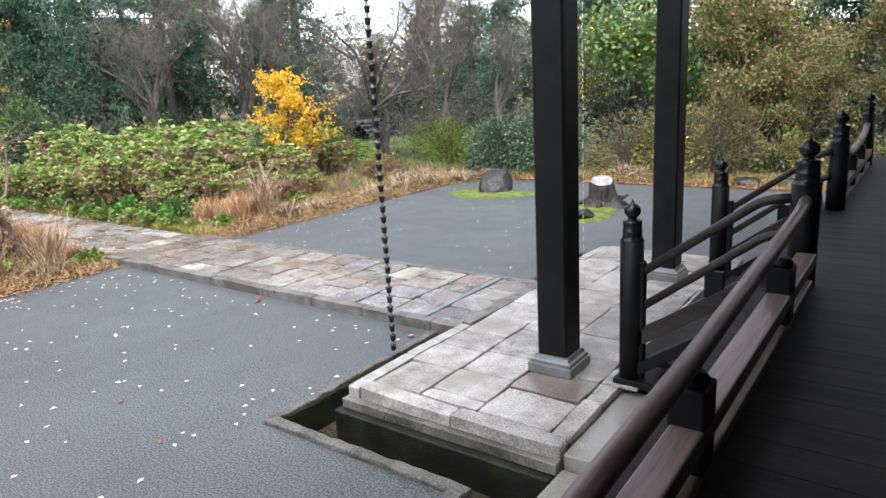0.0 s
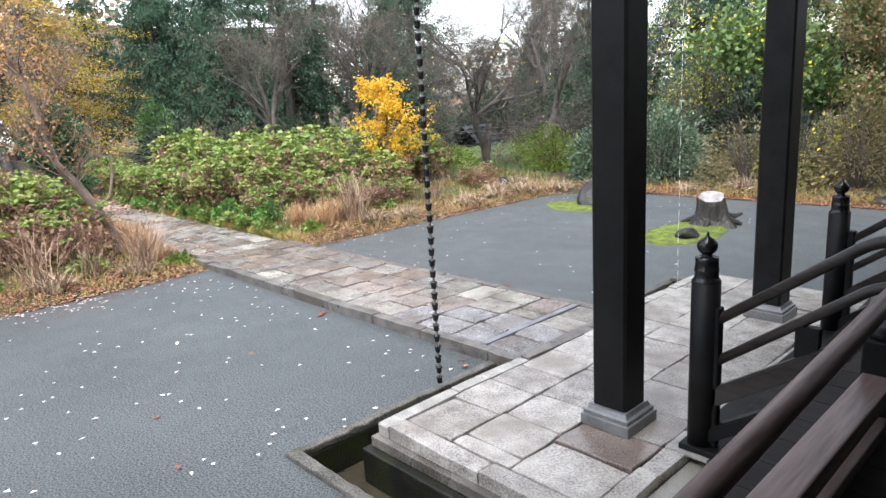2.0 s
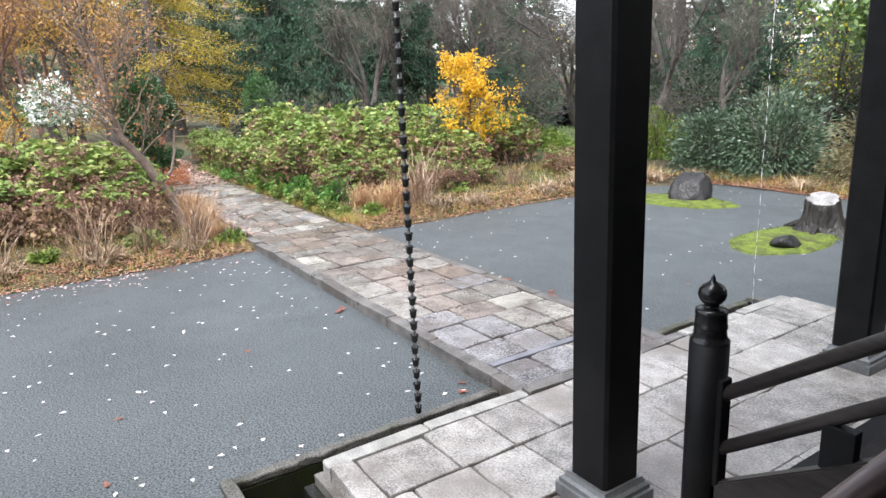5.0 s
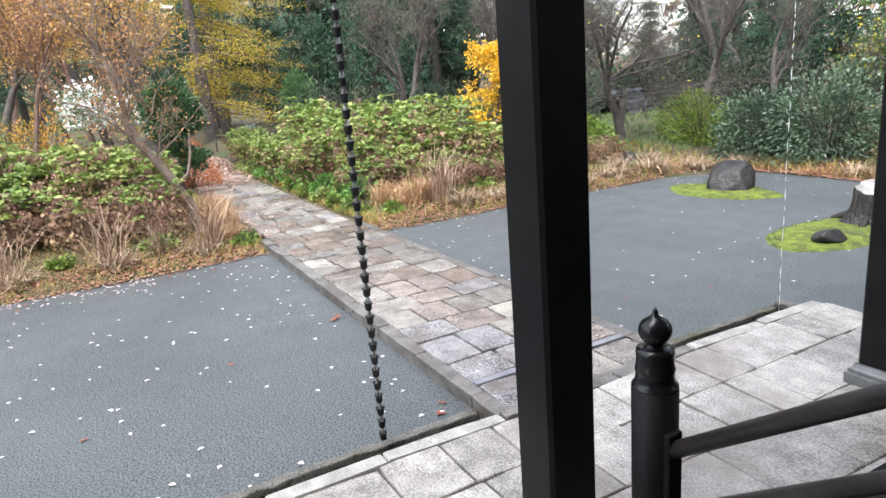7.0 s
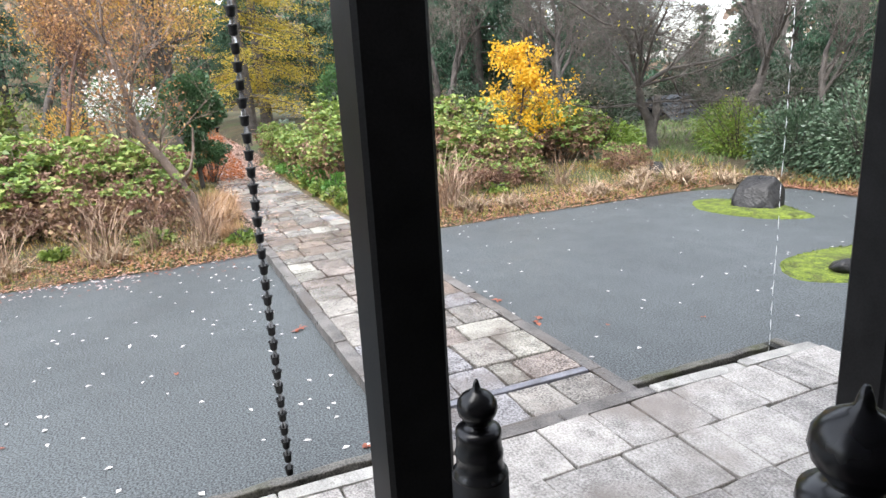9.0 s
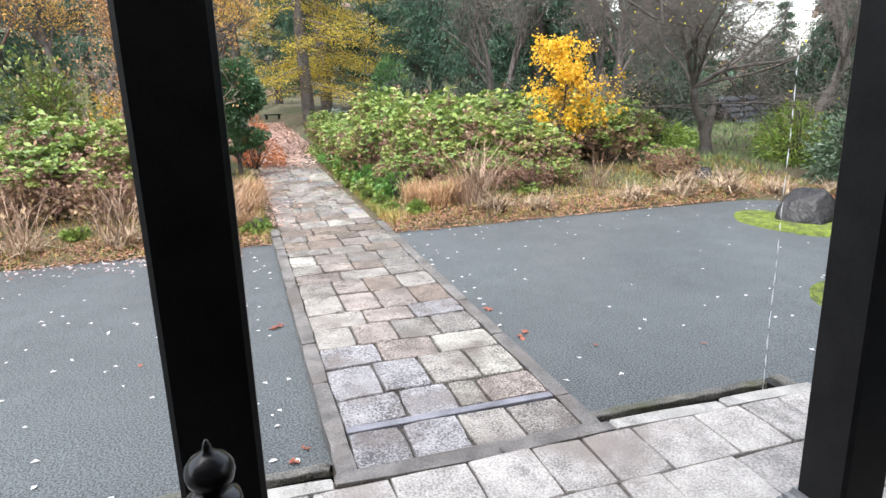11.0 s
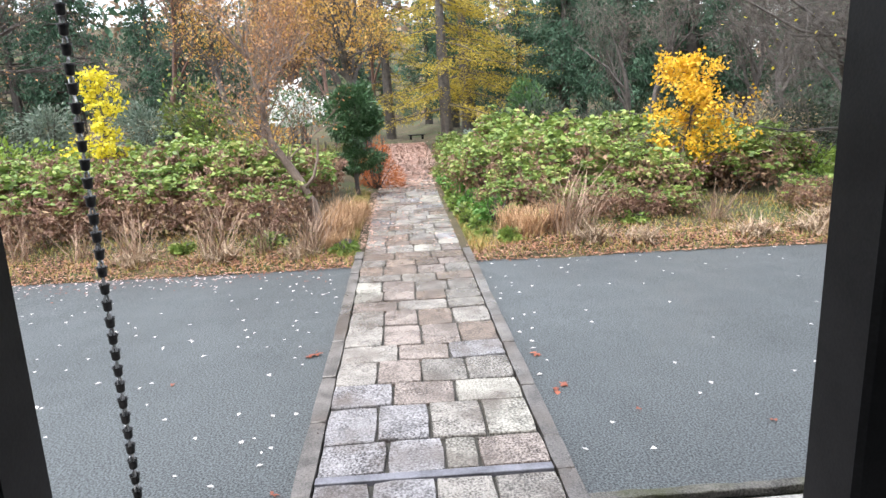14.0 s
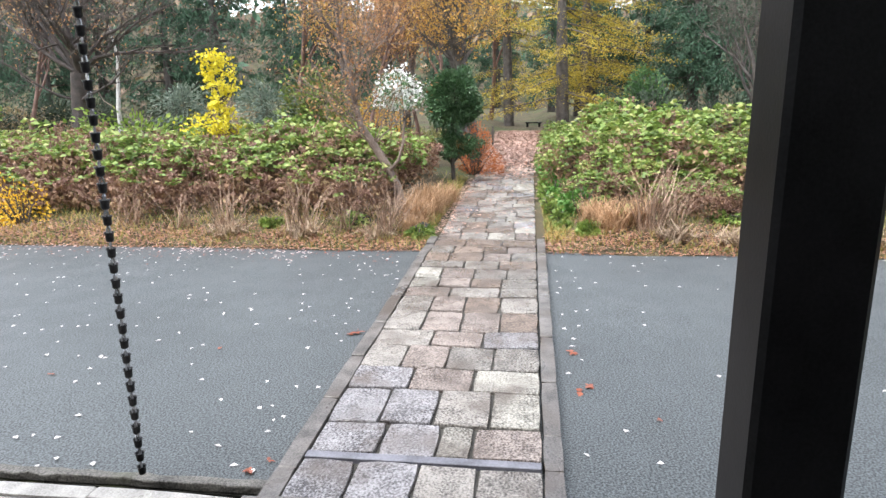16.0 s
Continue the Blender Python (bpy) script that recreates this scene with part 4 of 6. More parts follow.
# fresh green plants in front of the bed by the path
for k, (x, y, sx, sz) in enumerate(((-12.0, 7.35, 0.42, 0.62), (-12.6, 7.15, 0.3, 0.4), (-13.5, 7.1, 0.35, 0.42), (-14.6, 7.1, 0.4, 0.45), (-11.3, 8.1, 0.3, 0.22), (-11.2, 9.6, 0.3, 0.22), (-15.8, 7.15, 0.5, 0.5), (-10.5, 4.72, 0.25, 0.2), (-10.9, 3.55, 0.3, 0.25), (-10.8, 2.2, 0.2, 0.16), (-10.6, 7.35, 0.22, 0.2), (-16.8, 7.05, 0.45, 0.4), (-17.9, 7.05, 0.45, 0.4), (-11.7, 6.95, 0.2, 0.2), (-12.3, 6.86, 0.22, 0.26), (-13.0, 6.88, 0.28, 0.3), (-14.0, 6.86, 0.26, 0.28), (-15.2, 6.86, 0.3, 0.34), (-16.3, 6.9, 0.34, 0.32), (-11.1, 7.0, 0.14, 0.12), (-19.0, 7.0, 0.5, 0.4), (-20.2, 7.0, 0.5, 0.45))):
    shrub("leafy_plant", "fresh green leafy plant at the edge of the path", (x, y, soil_z(x, y)), (sx, sx, sz), BRIGHTGREEN if k in (0, 1, 2, 3, 6, 11, 12) else HYD, 620, 0.08, 0.05, 50 + k, "plant", 8, group="green plants")

# dry clumps
clumps = [straw_clump(1, 85, 1.0, 0.85, STALK, "dry_stalk_clump", "bundle of dry pale stalks fanning out", 0.005),
          straw_clump(2, 75, 0.9, 1.0, STALK, "dry_stalk_clump", "bundle of dry pale stalks fanning out", 0.005),
          straw_clump(3, 420, 0.45, 0.75, RUSTGRASS, "dry_grass_tuft", "tuft of fine rust-brown dry grass", 0.005),
          straw_clump(4, 240, 0.22, 1.7, STRAW, "fallen_straw", "low flattened heap of dry straw leaves", 0.008)]
used = set()
for kind, x, y, s in ((0, -10.6, 8.25, 1.15), (1, -10.8, 8.6, 1.0), (0, -10.45, 1.55, 1.0), (1, -10.5, 2.8, 1.1), (0, -10.5, 4.2, 1.0), (1, -10.7, -0.3, 0.95), (1, -10.55, 3.5, 0.7), (1, -10.6, 0.7, 0.7), (0, -11.1, 11.0, 0.7), (1, -10.9, 4.4, 0.7),
                      (2, -10.7, 7.7, 1.0), (2, -10.9, 8.15, 1.0), (2, -11.3, 7.5, 0.9), (2, -11.3, 4.55, 1.05), (2, -12.2, 4.7, 1.0), (2, -11.8, 4.45, 1.0), (2, -13.0, 4.75, 0.9), (2, -10.7, 4.6, 0.7), (2, -12.6, 4.5, 1.0), (2, -13.6, 4.85, 0.8),
                      (3, -10.3, 8.6, 1.0), (3, -10.25, 9.4, 0.9), (3, -10.2, 11.2, 1.1), (3, -10.3, 12.2, 1.2), (3, -10.2, 13.2, 1.2), (3, -9.9, 14.1, 1.1), (3, -9.3, 14.9, 1.0), (3, -10.35, 1.6, 1.0), (3, -10.3, 2.9, 1.0), (3, -10.35, 4.1, 0.9), (3, -10.8, 12.8, 1.0), (3, -5.4, 15.3, 1.1), (3, -5.9, 15.4, 1.1), (3, -6.9, 14.95, 0.9), (3, -10.9, 13.8, 1.0)):
    m = pose(x, y, soil_z(x, y), 0, 0, R.uniform(0, 360)) @ Matrix.Diagonal((s, s, s, 1))
    if kind in used:
        o = copy_thing(clumps[kind], m)
    else:
        o = clumps[kind]
        used.add(kind)
    o.matrix_basis = m

# weeds and meadow grass
n = 9000
xy = np.stack([rng.uniform(-21, -11, n), rng.uniform(13.4, 22, n)], 1)
blades("weeds", "rough yellow-green weeds below the cherry tree", on_soil(xy, -0.02), 0.17, 0.008, PALEGREEN, 31)
n = 12000
xy = np.stack([rng.uniform(-30, -15.8, n), rng.uniform(-18, 3.6, n)], 1)
blades("meadow_grass", "rough olive meadow grass beyond the bed", on_soil(xy, -0.02), 0.38, 0.012, OLIVE, 32)

# grass, litter and petals
n = 21000
xy = np.stack([rng.uniform(-12.6, -9.75, n), rng.uniform(-12, 15, n)], 1)
xy = np.concatenate([xy, np.stack([rng.uniform(-19, -10.2, 5000), 6.72 + np.abs(rng.normal(0, 0.22, 5000))], 1), np.stack([rng.uniform(-17, -10.2, 2500), 4.9 - np.abs(rng.normal(0, 0.2, 2500))], 1)])
xy = xy[(np.abs(xy[:, 1] - 5.82) > 0.9)]
blades("mixed_grass", "short green and straw-coloured grass along the beds", on_soil(xy, -0.01), 0.115, 0.006, GRASS, 3)
n = 3200
xy = np.stack([rng.uniform(-9.8, 0.5, n), 14.6 + np.abs(rng.normal(0, 0.6, n)) + 0.05], 1)
blades("yard_edge_grass", "dry and green grass along the edge of the yard", on_soil(xy, -0.01), 0.14, 0.006, GRASS, 4)
n = 30000
xy = np.stack([-9.88 - rng.normal(0, 0.62, n) * np.where(rng.random(n) < 0.93, np.sign(rng.random(n) - 0.08), 0.2), rng.uniform(-13, 14.8, n)], 1)
xy[:, 0] = np.where(xy[:, 0] > -9.7, -9.88 - np.abs(xy[:, 0] + 9.88), xy[:, 0])
xy = xy[(np.abs(xy[:, 1] - 5.8) > 0.9)]
stuff_leaves("leaf_litter", "brown fallen leaves along the yard's edge", "fallen leaves", on_soil(xy), 0.06, 0.034, LITTER, 5)
n = 12000
xy = np.stack([rng.uniform(-10, 0, n), 14.5 + np.abs(rng.normal(0, 0.5, n))], 1)
stuff_leaves("edge_litter", "brown fallen leaves under the shrubs", "fallen leaves", on_soil(xy), 0.06, 0.034, LITTER, 6)
n = 17000
xy = np.stack([-16.6 - 18 * rng.uniform(0, 1, n) ** 0.6, 5.95 + rng.normal(0, 0.7, n)], 1)
stuff_leaves("path_litter", "pinkish fallen leaves covering the far path", "fallen leaves", np.column_stack([xy, np.full(n, 0.108)]), 0.1, 0.062, PINKLITTER, 8)
n = 520
xy = np.stack([rng.uniform(-16.6, -10.5, n), np.where(rng.random(n) < 0.6, 4.95 + np.abs(rng.normal(0, 0.15, n)), rng.uniform(5, 6.6, n))], 1)
stuff_leaves("path_side_litter", "fallen leaves on the stone path", "fallen leaves", np.column_stack([xy, np.full(n, 0.108)]), 0.07, 0.045, PINKLITTER, 9)
n = 1900
px = rng.uniform(-9.9, -3.9, n)
py = rng.uniform(-9, 4.7, n)
keep = rng.random(n) < np.clip(0.2 + 0.34 * np.clip((-6.8 - px) / 3.0, 0, 1), 0, 1)
petals = np.column_stack([px[keep], py[keep], np.full(keep.sum(), 0.008)])
n = 300
px, py = rng.uniform(-9.7, -3.9, n), rng.uniform(6.9, 14.5, n)
keep = rng.random(n) < np.clip(0.25 + 0.7 * np.clip((-7.5 - px) / 2.0, 0, 1), 0, 1)
petals = np.concatenate([petals, np.column_stack([px[keep], py[keep], np.full(keep.sum(), 0.008)])])
n = 36
petals = np.concatenate([petals, np.column_stack([rng.uniform(-9, -3.9, n), np.where(rng.random(n) < 0.5, 4.85 - np.abs(rng.normal(0, 0.2, n)), 6.8 + np.abs(rng.normal(0, 0.15, n))), np.full(n, 0.008)])])
stuff_leaves("fallen_petals", "white camellia petals scattered on the asphalt", "petals", petals, 0.052, 0.038, PETAL, 10, 0.97)
n = 900
edge = np.column_stack([-9.85 + np.abs(rng.normal(0, 0.3, n)), 3.2 - 14 * rng.uniform(0, 1, n) ** 1.3, np.full(n, 0.008)])
stuff_leaves("edge_petals", "pale pink petals gathered along the yard's edge", "petals", edge[:480], 0.055, 0.04, PINKPETAL, 13, 0.97)
n = 560
px = -9.95 + np.abs(rng.normal(0, 0.45, n))
py = rng.uniform(-10, 4.6, n)
stuff_leaves("fallen_red_leaves", "small red-brown leaves on the asphalt", "fallen leaves", np.column_stack([px, py, np.full(n, 0.009)]), 0.048, 0.03, REDLEAF, 12, 0.95)
for k, (x, y, s) in enumerate(((-6.42, 4.78, 0.17), (-6.35, 4.72, 0.12), (-5.3, 6.88, 0.15), (-5.4, 6.95, 0.12), (-6.1, 6.86, 0.13), (-6.0, 1.2, 0.09), (-4.6, 0.9, 0.09), (-5.2, 2.4, 0.07), (-5.9, 3.6, 0.08), (-4.6, 8.3, 0.09), (-4.9, 7.4, 0.07), (-3.98, 4.72, 0.1), (-4.1, 4.8, 0.08), (-5.2, 10.2, 0.08), (-4.3, 2.2, 0.07))):
    v = leaves(np.random.default_rng(k + 90), np.zeros((5, 3)) + np.array([x, y, 0.012]), s * 0.46, s * 0.3, 0.0, 0.9)
    tagged(quadmesh("fallen_leaf", v, REDLEAF), "curled red-brown leaf lying on the asphalt", "leaf", "single fallen leaves")

# yellow trees


def flame_tree(name, label, at, tall, wide, material, n, size, seed, low=0.25):
    """A slender tree, widest low down, with short rising limbs all round the stem."""
    root = empty(name, label, "tree", at=at)
    lm = Limbs(seed)
    stem = [Vector((0.06 * math.sin(k * 1.3 + seed), 0.06 * math.cos(k * 1.7), -0.1 + (tall + 0.1) * k / 6)) for k in range(7)]
    lm.stretch(stem, [0.05, 0.042, 0.036, 0.03, 0.022, 0.014, 0.006], 8)
    for k in range(26):
        t = low + (0.98 - low) * (k + lm.r.random()) / 26
        i = min(int(t * 6), 5)
        q = stem[i].lerp(stem[i + 1], t * 6 - i)
        a = 2.4 * k + lm.r.uniform(-0.4, 0.4)
        ln = wide * (1.1 - t) ** 0.7 * lm.r.choice((0.35, 0.6, 1.0, 1.15))
        lm.grow(q, Vector((math.cos(a), math.sin(a), lm.r.uniform(-0.05, 0.7))).normalized(), ln, 0.014, 1, 0.6, 0.3, 0.2, (3, 5), 0.45, 0.4)
    lm.mesh("trunk", BARK, root)
    g = np.random.default_rng(seed)
    quadmesh("crown", leaves(g, scatter(g, lm.tips, n, 0.07), size, size * 0.85, 0.3), material, root)
    return root


flame_tree("yellow_tree", "small tree with bright yellow autumn leaves", (-13.1, 11.3, soil_z(-13.1, 11.3)), 2.5, 1.4, YELLOW, 4600, 0.075, 21, 0.2)
flame_tree("lemon_tree", "slender tree with lemon-yellow autumn leaves", (-14.5, -0.35, soil_z(-14.5, 0)), 2.75, 1.0, LEMON, 1700, 0.085, 23, 0.2)
shrub("yellow_shrub", "low shrub with yellow and orange leaves", (-10.8, -2.4, 0.1), (0.7, 0.6, 0.95), YELLOW, 800, 0.06, 0.045, 24, stems=10)

# crooked tree beside the path
root = empty("crooked_tree", "leaning bare tree with a bent trunk and russet leaves", "tree", at=(-11.7, 4.2, soil_z(-11.7, 4.2)))
lm = Limbs(31)
pts = [Vector(p) for p in ((0, 0.05, -0.1), (0, -0.05, 0.5), (-0.02, -0.22, 0.85), (0.02, -0.42, 1.2), (0.0, -0.65, 1.55), (0.03, -0.72, 1.9), (0.0, -0.78, 2.3), (0.0, -0.9, 2.9))]
lm.stretch(pts, [0.1, 0.085, 0.076, 0.07, 0.06, 0.05, 0.04, 0.024], 9)
lm.stretch([Vector(p) for p in ((0, -0.16, 0.75), (0.1, 0.02, 0.95), (0.08, 0.1, 1.25), (0.1, 0.14, 1.6))], [0.035, 0.03, 0.024, 0.015], 7)
lm.stretch([Vector(p) for p in ((0.0, 0.03, 0.15), (0.2, -0.35, 0.3), (0.22, -0.55, 0.55), (0.3, -0.75, 0.5))], [0.025, 0.022, 0.016, 0.01], 6)
for i, q in enumerate(pts[3:]):
    for _ in range(6):
        a = lm.r.uniform(0, 6.28)
        lm.grow(q, Vector((0.6 * math.cos(a), 0.9 * math.sin(a), 0.9)).normalized(), lm.r.uniform(0.9, 1.5), 0.018, 2, 0.6, 0.3, 0.2, (3, 5), 0.6)
lm.mesh("trunk", PALEBARK, root)
g = np.random.default_rng(31)
quadmesh("crown", leaves(g, scatter(g, lm.tips, 1900, 0.12), 0.06, 0.035, 0.4), RUSSET, root)

# round evergreen, white-flowered camellia and orange bush
root = empty("round_evergreen", "dark evergreen tree with a rounded crown on a bare stem", "tree", at=(-16.2, 4.64, soil_z(-16.2, 4.6)))
bm = bmesh.new()
tube(bm, ((0, 0, -0.1), (0.02, -0.03, 0.5), (0.0, 0.02, 1.1), (0.02, 0.05, 2.2)), [0.06, 0.05, 0.042, 0.015], 8)
part("trunk", bm, BARK, root)
bm = bmesh.new()
for k in range(12):
    a, z = 2.4 * k, 1.25 + 0.07 * k
    tube(bm, ((0, 0.02, z - 0.2), (0.25 * math.cos(a), 0.25 * math.sin(a), z + 0.05), (0.44 * math.cos(a), 0.44 * math.sin(a), z + 0.15)), [0.02, 0.013, 0.006], 5)
tube(bm, ((0, 0, 0.45), (-0.1, 0.2, 0.7), (-0.1, 0.38, 0.85)), [0.025, 0.018, 0.008], 5)
tube(bm, ((0, 0, 0.5), (0.1, -0.2, 0.75), (0.15, -0.34, 0.9)), [0.025, 0.018, 0.008], 5)
part("limb_frame", bm, BARK, root)["kind"] = "stuff"
g = np.random.default_rng(33)


def foliage_ball(g, n, lumps, centre, size):
    """Leaf places on a rounded, bumpy mass made of small clumps."""
    c = g.normal(size=(lumps, 3))
    c = c / np.linalg.norm(c, axis=1)[:, None] * g.uniform(0.5, 0.86, lumps)[:, None]
    d = g.normal(size=(n, 3))
    d = d / np.linalg.norm(d, axis=1)[:, None] * g.uniform(0.2, 0.34, n)[:, None]
    p = c[g.integers(0, lumps, n)] + d
    return p * np.array(size) + np.array(centre), p / (np.linalg.norm(p, axis=1)[:, None] + 1e-6)


p, out = foliage_ball(g, 15000, 90, (0, 0.02, 1.9), (0.64, 0.64, 0.74))
quadmesh("crown", leaves(g, p, 0.075, 0.042, 0.2, along=out), DARKGREEN, root)
p, out = foliage_ball(g, 4200, 26, (-0.05, 0.08, 0.85), (0.52, 0.56, 0.36))
quadmesh("lower_foliage", leaves(g, p, 0.075, 0.042, 0.2, along=out), DARKGREEN, root)
shrub("camellia", "camellia bush covered with white flowers", (-17.7, 3.14, soil_z(-17.7, 3.1)), (0.95, 0.95, 1.35), BUSHGREEN, 2200, 0.09, 0.045, 35, "shrub", 7, (("blossom", WHITEFLOWER, 950, 0.11, 0.1),), lift=1.45)
shrub("orange_bush", "low bush of fine rust-orange foliage", (-17.9, 4.98, soil_z(-17.9, 4.9)), (1.05, 0.8, 1.35), ORANGE, 5200, 0.08, 0.018, 36, "shrub", 24)
shrub("hedge_shrub", "low grey-green clipped hedge beside the path", (-24.5, 8.3, 0.2), (2.6, 0.9, 1.0), GREYGREEN, 3000, 0.12, 0.06, 37, "shrub", 20)
shrub("hedge_shrub", "low grey-green clipped hedge beside the path", (-23.5, 3.6, 0.2), (3.0, 0.8, 0.9), OLIVE, 3000, 0.12, 0.05, 38, "shrub", 20)

# yard rocks, stump and moss


def boulder(name, label, at, size, seed, cuts=4):
    bm = bmesh.new()
    bmesh.ops.create_icosphere(bm, subdivisions=cuts, radius=1.0)
    r = random.Random(int(seed * 10))
    facets = [(Vector((r.gauss(0, 1), r.gauss(0, 1), r.gauss(0.25, 0.6))).normalized(), r.uniform(0.6, 0.85)) for _ in range(9)]
    for v in bm.verts:
        d = v.co.normalized()
        p = d * (1 + 0.16 * noise.noise(d * 1.3 + Vector((seed, 0, 0))) + 0.1 * noise.noise(d * 3.0 + Vector((0, seed, 0))))
        for nrm, c in facets:
            p -= nrm * max(0.0, p.dot(nrm) - c) * 0.93
        p *= 1.14 + 0.07 * noise.noise(d * 5)
        v.co = Vector((p.x * size[0], p.y * size[1], max(p.z, -0.25) * size[2]))
    ob = part(name, bm, ROCK)
    ob.location = at
    return tagged(smooth(ob), label, "rock")


def moss_patch(name, label, at, rx, ry, seed):
    bm = bmesh.new()
    c = bm.verts.new((0, 0, 0.05))
    rings = [[c]]
    for q in (0.3, 0.6, 0.85, 0.97, 1.0):
        ring = []
        for k in range(36):
            a = 2 * math.pi * k / 36
            w = 1 + 0.28 * noise.noise((math.cos(a) * 1.1, math.sin(a) * 1.1, seed)) + 0.07 * noise.noise((math.cos(a) * 6, math.sin(a) * 6, seed))
            ring.append(bm.verts.new((rx * q * w * math.cos(a), ry * q * w * math.sin(a), 0.045 * (1 - q ** 6) + 0.012 * noise.noise((q * 5, a * 3, seed)) * (q < 1) + 0.003 * (q < 1))))
        rings.append(ring)
    for k in range(36):
        bm.faces.new((c, rings[1][k], rings[1][(k + 1) % 36]))
    for a, b in zip(rings[1:], rings[2:]):
        for k in range(36):
            bm.faces.new((a[k], b[k], b[(k + 1) % 36], a[(k + 1) % 36]))
    root = empty(name, label, "moss", at=at)
    smooth(part("cushion", bm, MOSS, root))
    g = np.random.default_rng(int(seed * 10))
    a, q = g.uniform(0, 6.28, 1800), np.sqrt(g.uniform(0, 1, 1800)) * 0.98
    p = np.stack([rx * q * np.cos(a), ry * q * np.sin(a), 0.03 * (1 - q ** 6)], 1)
    quadmesh("moss_nap", leaves(g, p, 0.026, 0.016, -0.6), MOSS, root)
    return root


boulder("boulder", "large rounded wet dark boulder on moss", (-7.86, 12.72, 0.08), (0.38, 0.36, 0.47), 8.6)
moss_patch("moss_patch", "bright green moss patch round the boulder", (-7.85, 12.5, 0.0), 1.0, 0.62, 2.2)
moss_patch("moss_patch", "bright green moss patch round the stump", (-5.02, 11.1, 0.0), 0.6, 1.08, 5.1)
boulder("garden_rock", "small grey wet rock on the moss", (-4.8, 10.62, 0.06), (0.16, 0.22, 0.13), 4.2, 3)
boulder("garden_rock", "dark mossy rock half hidden in dry grass", (-11.1, 13.4, 0.1), (0.24, 0.26, 0.26), 6.2, 3)
boulder("garden_rock", "dark broken rock at the path's edge", (-10.75, 4.75, 0.1), (0.16, 0.16, 0.12), 7.7, 3)
boulder("garden_rock", "dark broken rock at the path's edge", (-10.8, 4.55, 0.09), (0.13, 0.11, 0.1), 9.7, 3)
boulder("garden_rock", "grey rock among dry stalks", (-11.1, 3.6, 0.14), (0.22, 0.2, 0.14), 3.7, 3)
boulder("garden_rock", "grey rock among dry stalks", (-10.9, 8.45, 0.12), (0.18, 0.22, 0.14), 8.3, 3)
boulder("garden_rock", "dark flat rock by the shrubs", (-3.0, 15.0, 0.05), (0.3, 0.25, 0.12), 5.3, 3)
boulder("garden_rock", "dark flat rock by the shrubs", (-2.2, 15.1, 0.05), (0.35, 0.25, 0.12), 2.8, 3)
stump = empty("tree_stump", "wet dark sawn tree stump with spreading roots", "stump", at=(-4.97, 11.86, 0.0))
bm = bmesh.new()
prof = ((0.37, 0.0), (0.31, 0.08), (0.265, 0.18), (0.24, 0.34), (0.23, 0.45), (0.215, 0.49))
rings = []
for r0, z in prof:
    ring = []
    for k in range(30):
        a = 2 * math.pi * k / 30
        fl = max(0.0, 1 - z / 0.35)
        w = 1 + 0.3 * fl * max(0, math.cos(3 * a + 0.6)) + 0.2 * noise.noise((math.cos(a) * 2.5, math.sin(a) * 2.5, z * 3)) + 0.07 * noise.noise((math.cos(a) * 7, math.sin(a) * 7, z * 4))
        ring.append(bm.verts.new((r0 * w * math.cos(a), r0 * w * math.sin(a), z + 0.06 * math.cos(a - 2.0) * (z > 0.42))))
    rings.append(ring)
for a, b in zip(rings, rings[1:]):
    for k in range(30):
        bm.faces.new((a[k], a[(k + 1) % 30], b[(k + 1) % 30], b[k]))
top = [v.co.copy() for v in rings[-1]]
smooth(part("trunk", bm, STUMP, stump))
bm = bmesh.new()
lo = [bm.verts.new(Vector((c.x * 0.995, c.y * 0.995, c.z - 0.004))) for c in top]
hi = [bm.verts.new(Vector((c.x * 0.95, c.y * 0.95, c.z + 0.012))) for c in top]
bm.faces.new(hi)
for k in range(30):
    bm.faces.new((lo[k], lo[(k + 1) % 30], hi[(k + 1) % 30], hi[k]))
part("cut_face", bm, STUMPTOP, stump, "pale wet sawn face")
bm = bmesh.new()
for e in ((0.45, 0.2, 0.02), (0.3, 0.55, 0.14), (-0.5, -0.1, 0.02), (0.1, -0.45, 0.02)):
    tube(bm, ((e[0] * 0.3, e[1] * 0.3, 0.16), (e[0] * 0.75, e[1] * 0.75, 0.06 + e[2] * 0.3), (e[0], e[1], e[2])), [0.07, 0.05, 0.025], 8)
part("root_flare", bm, STUMP, stump)

# bare cherry and other bare trees
root = empty("bare_cherry_tree", "old bare cherry tree with a wide grey crown", "tree", at=(-13.1, 15.0, soil_z(-13.1, 15)))
lm = Limbs(41)
trunk = [Vector(p) for p in ((0, 0.05, -0.15), (0, 0.0, 0.3), (0.0, -0.1, 0.7), (0.0, -0.38, 1.12), (0.03, -0.45, 1.5))]
lm.stretch(trunk, [0.17, 0.125, 0.11, 0.095, 0.085], 10)
lm.stretch([Vector(p) for p in ((0.02, 0.0, 0.45), (0.04, 0.07, 0.85), (0.04, 0.1, 1.28), (0.04, 0.1, 1.285))], [0.1, 0.095, 0.09, 0.01], 9)
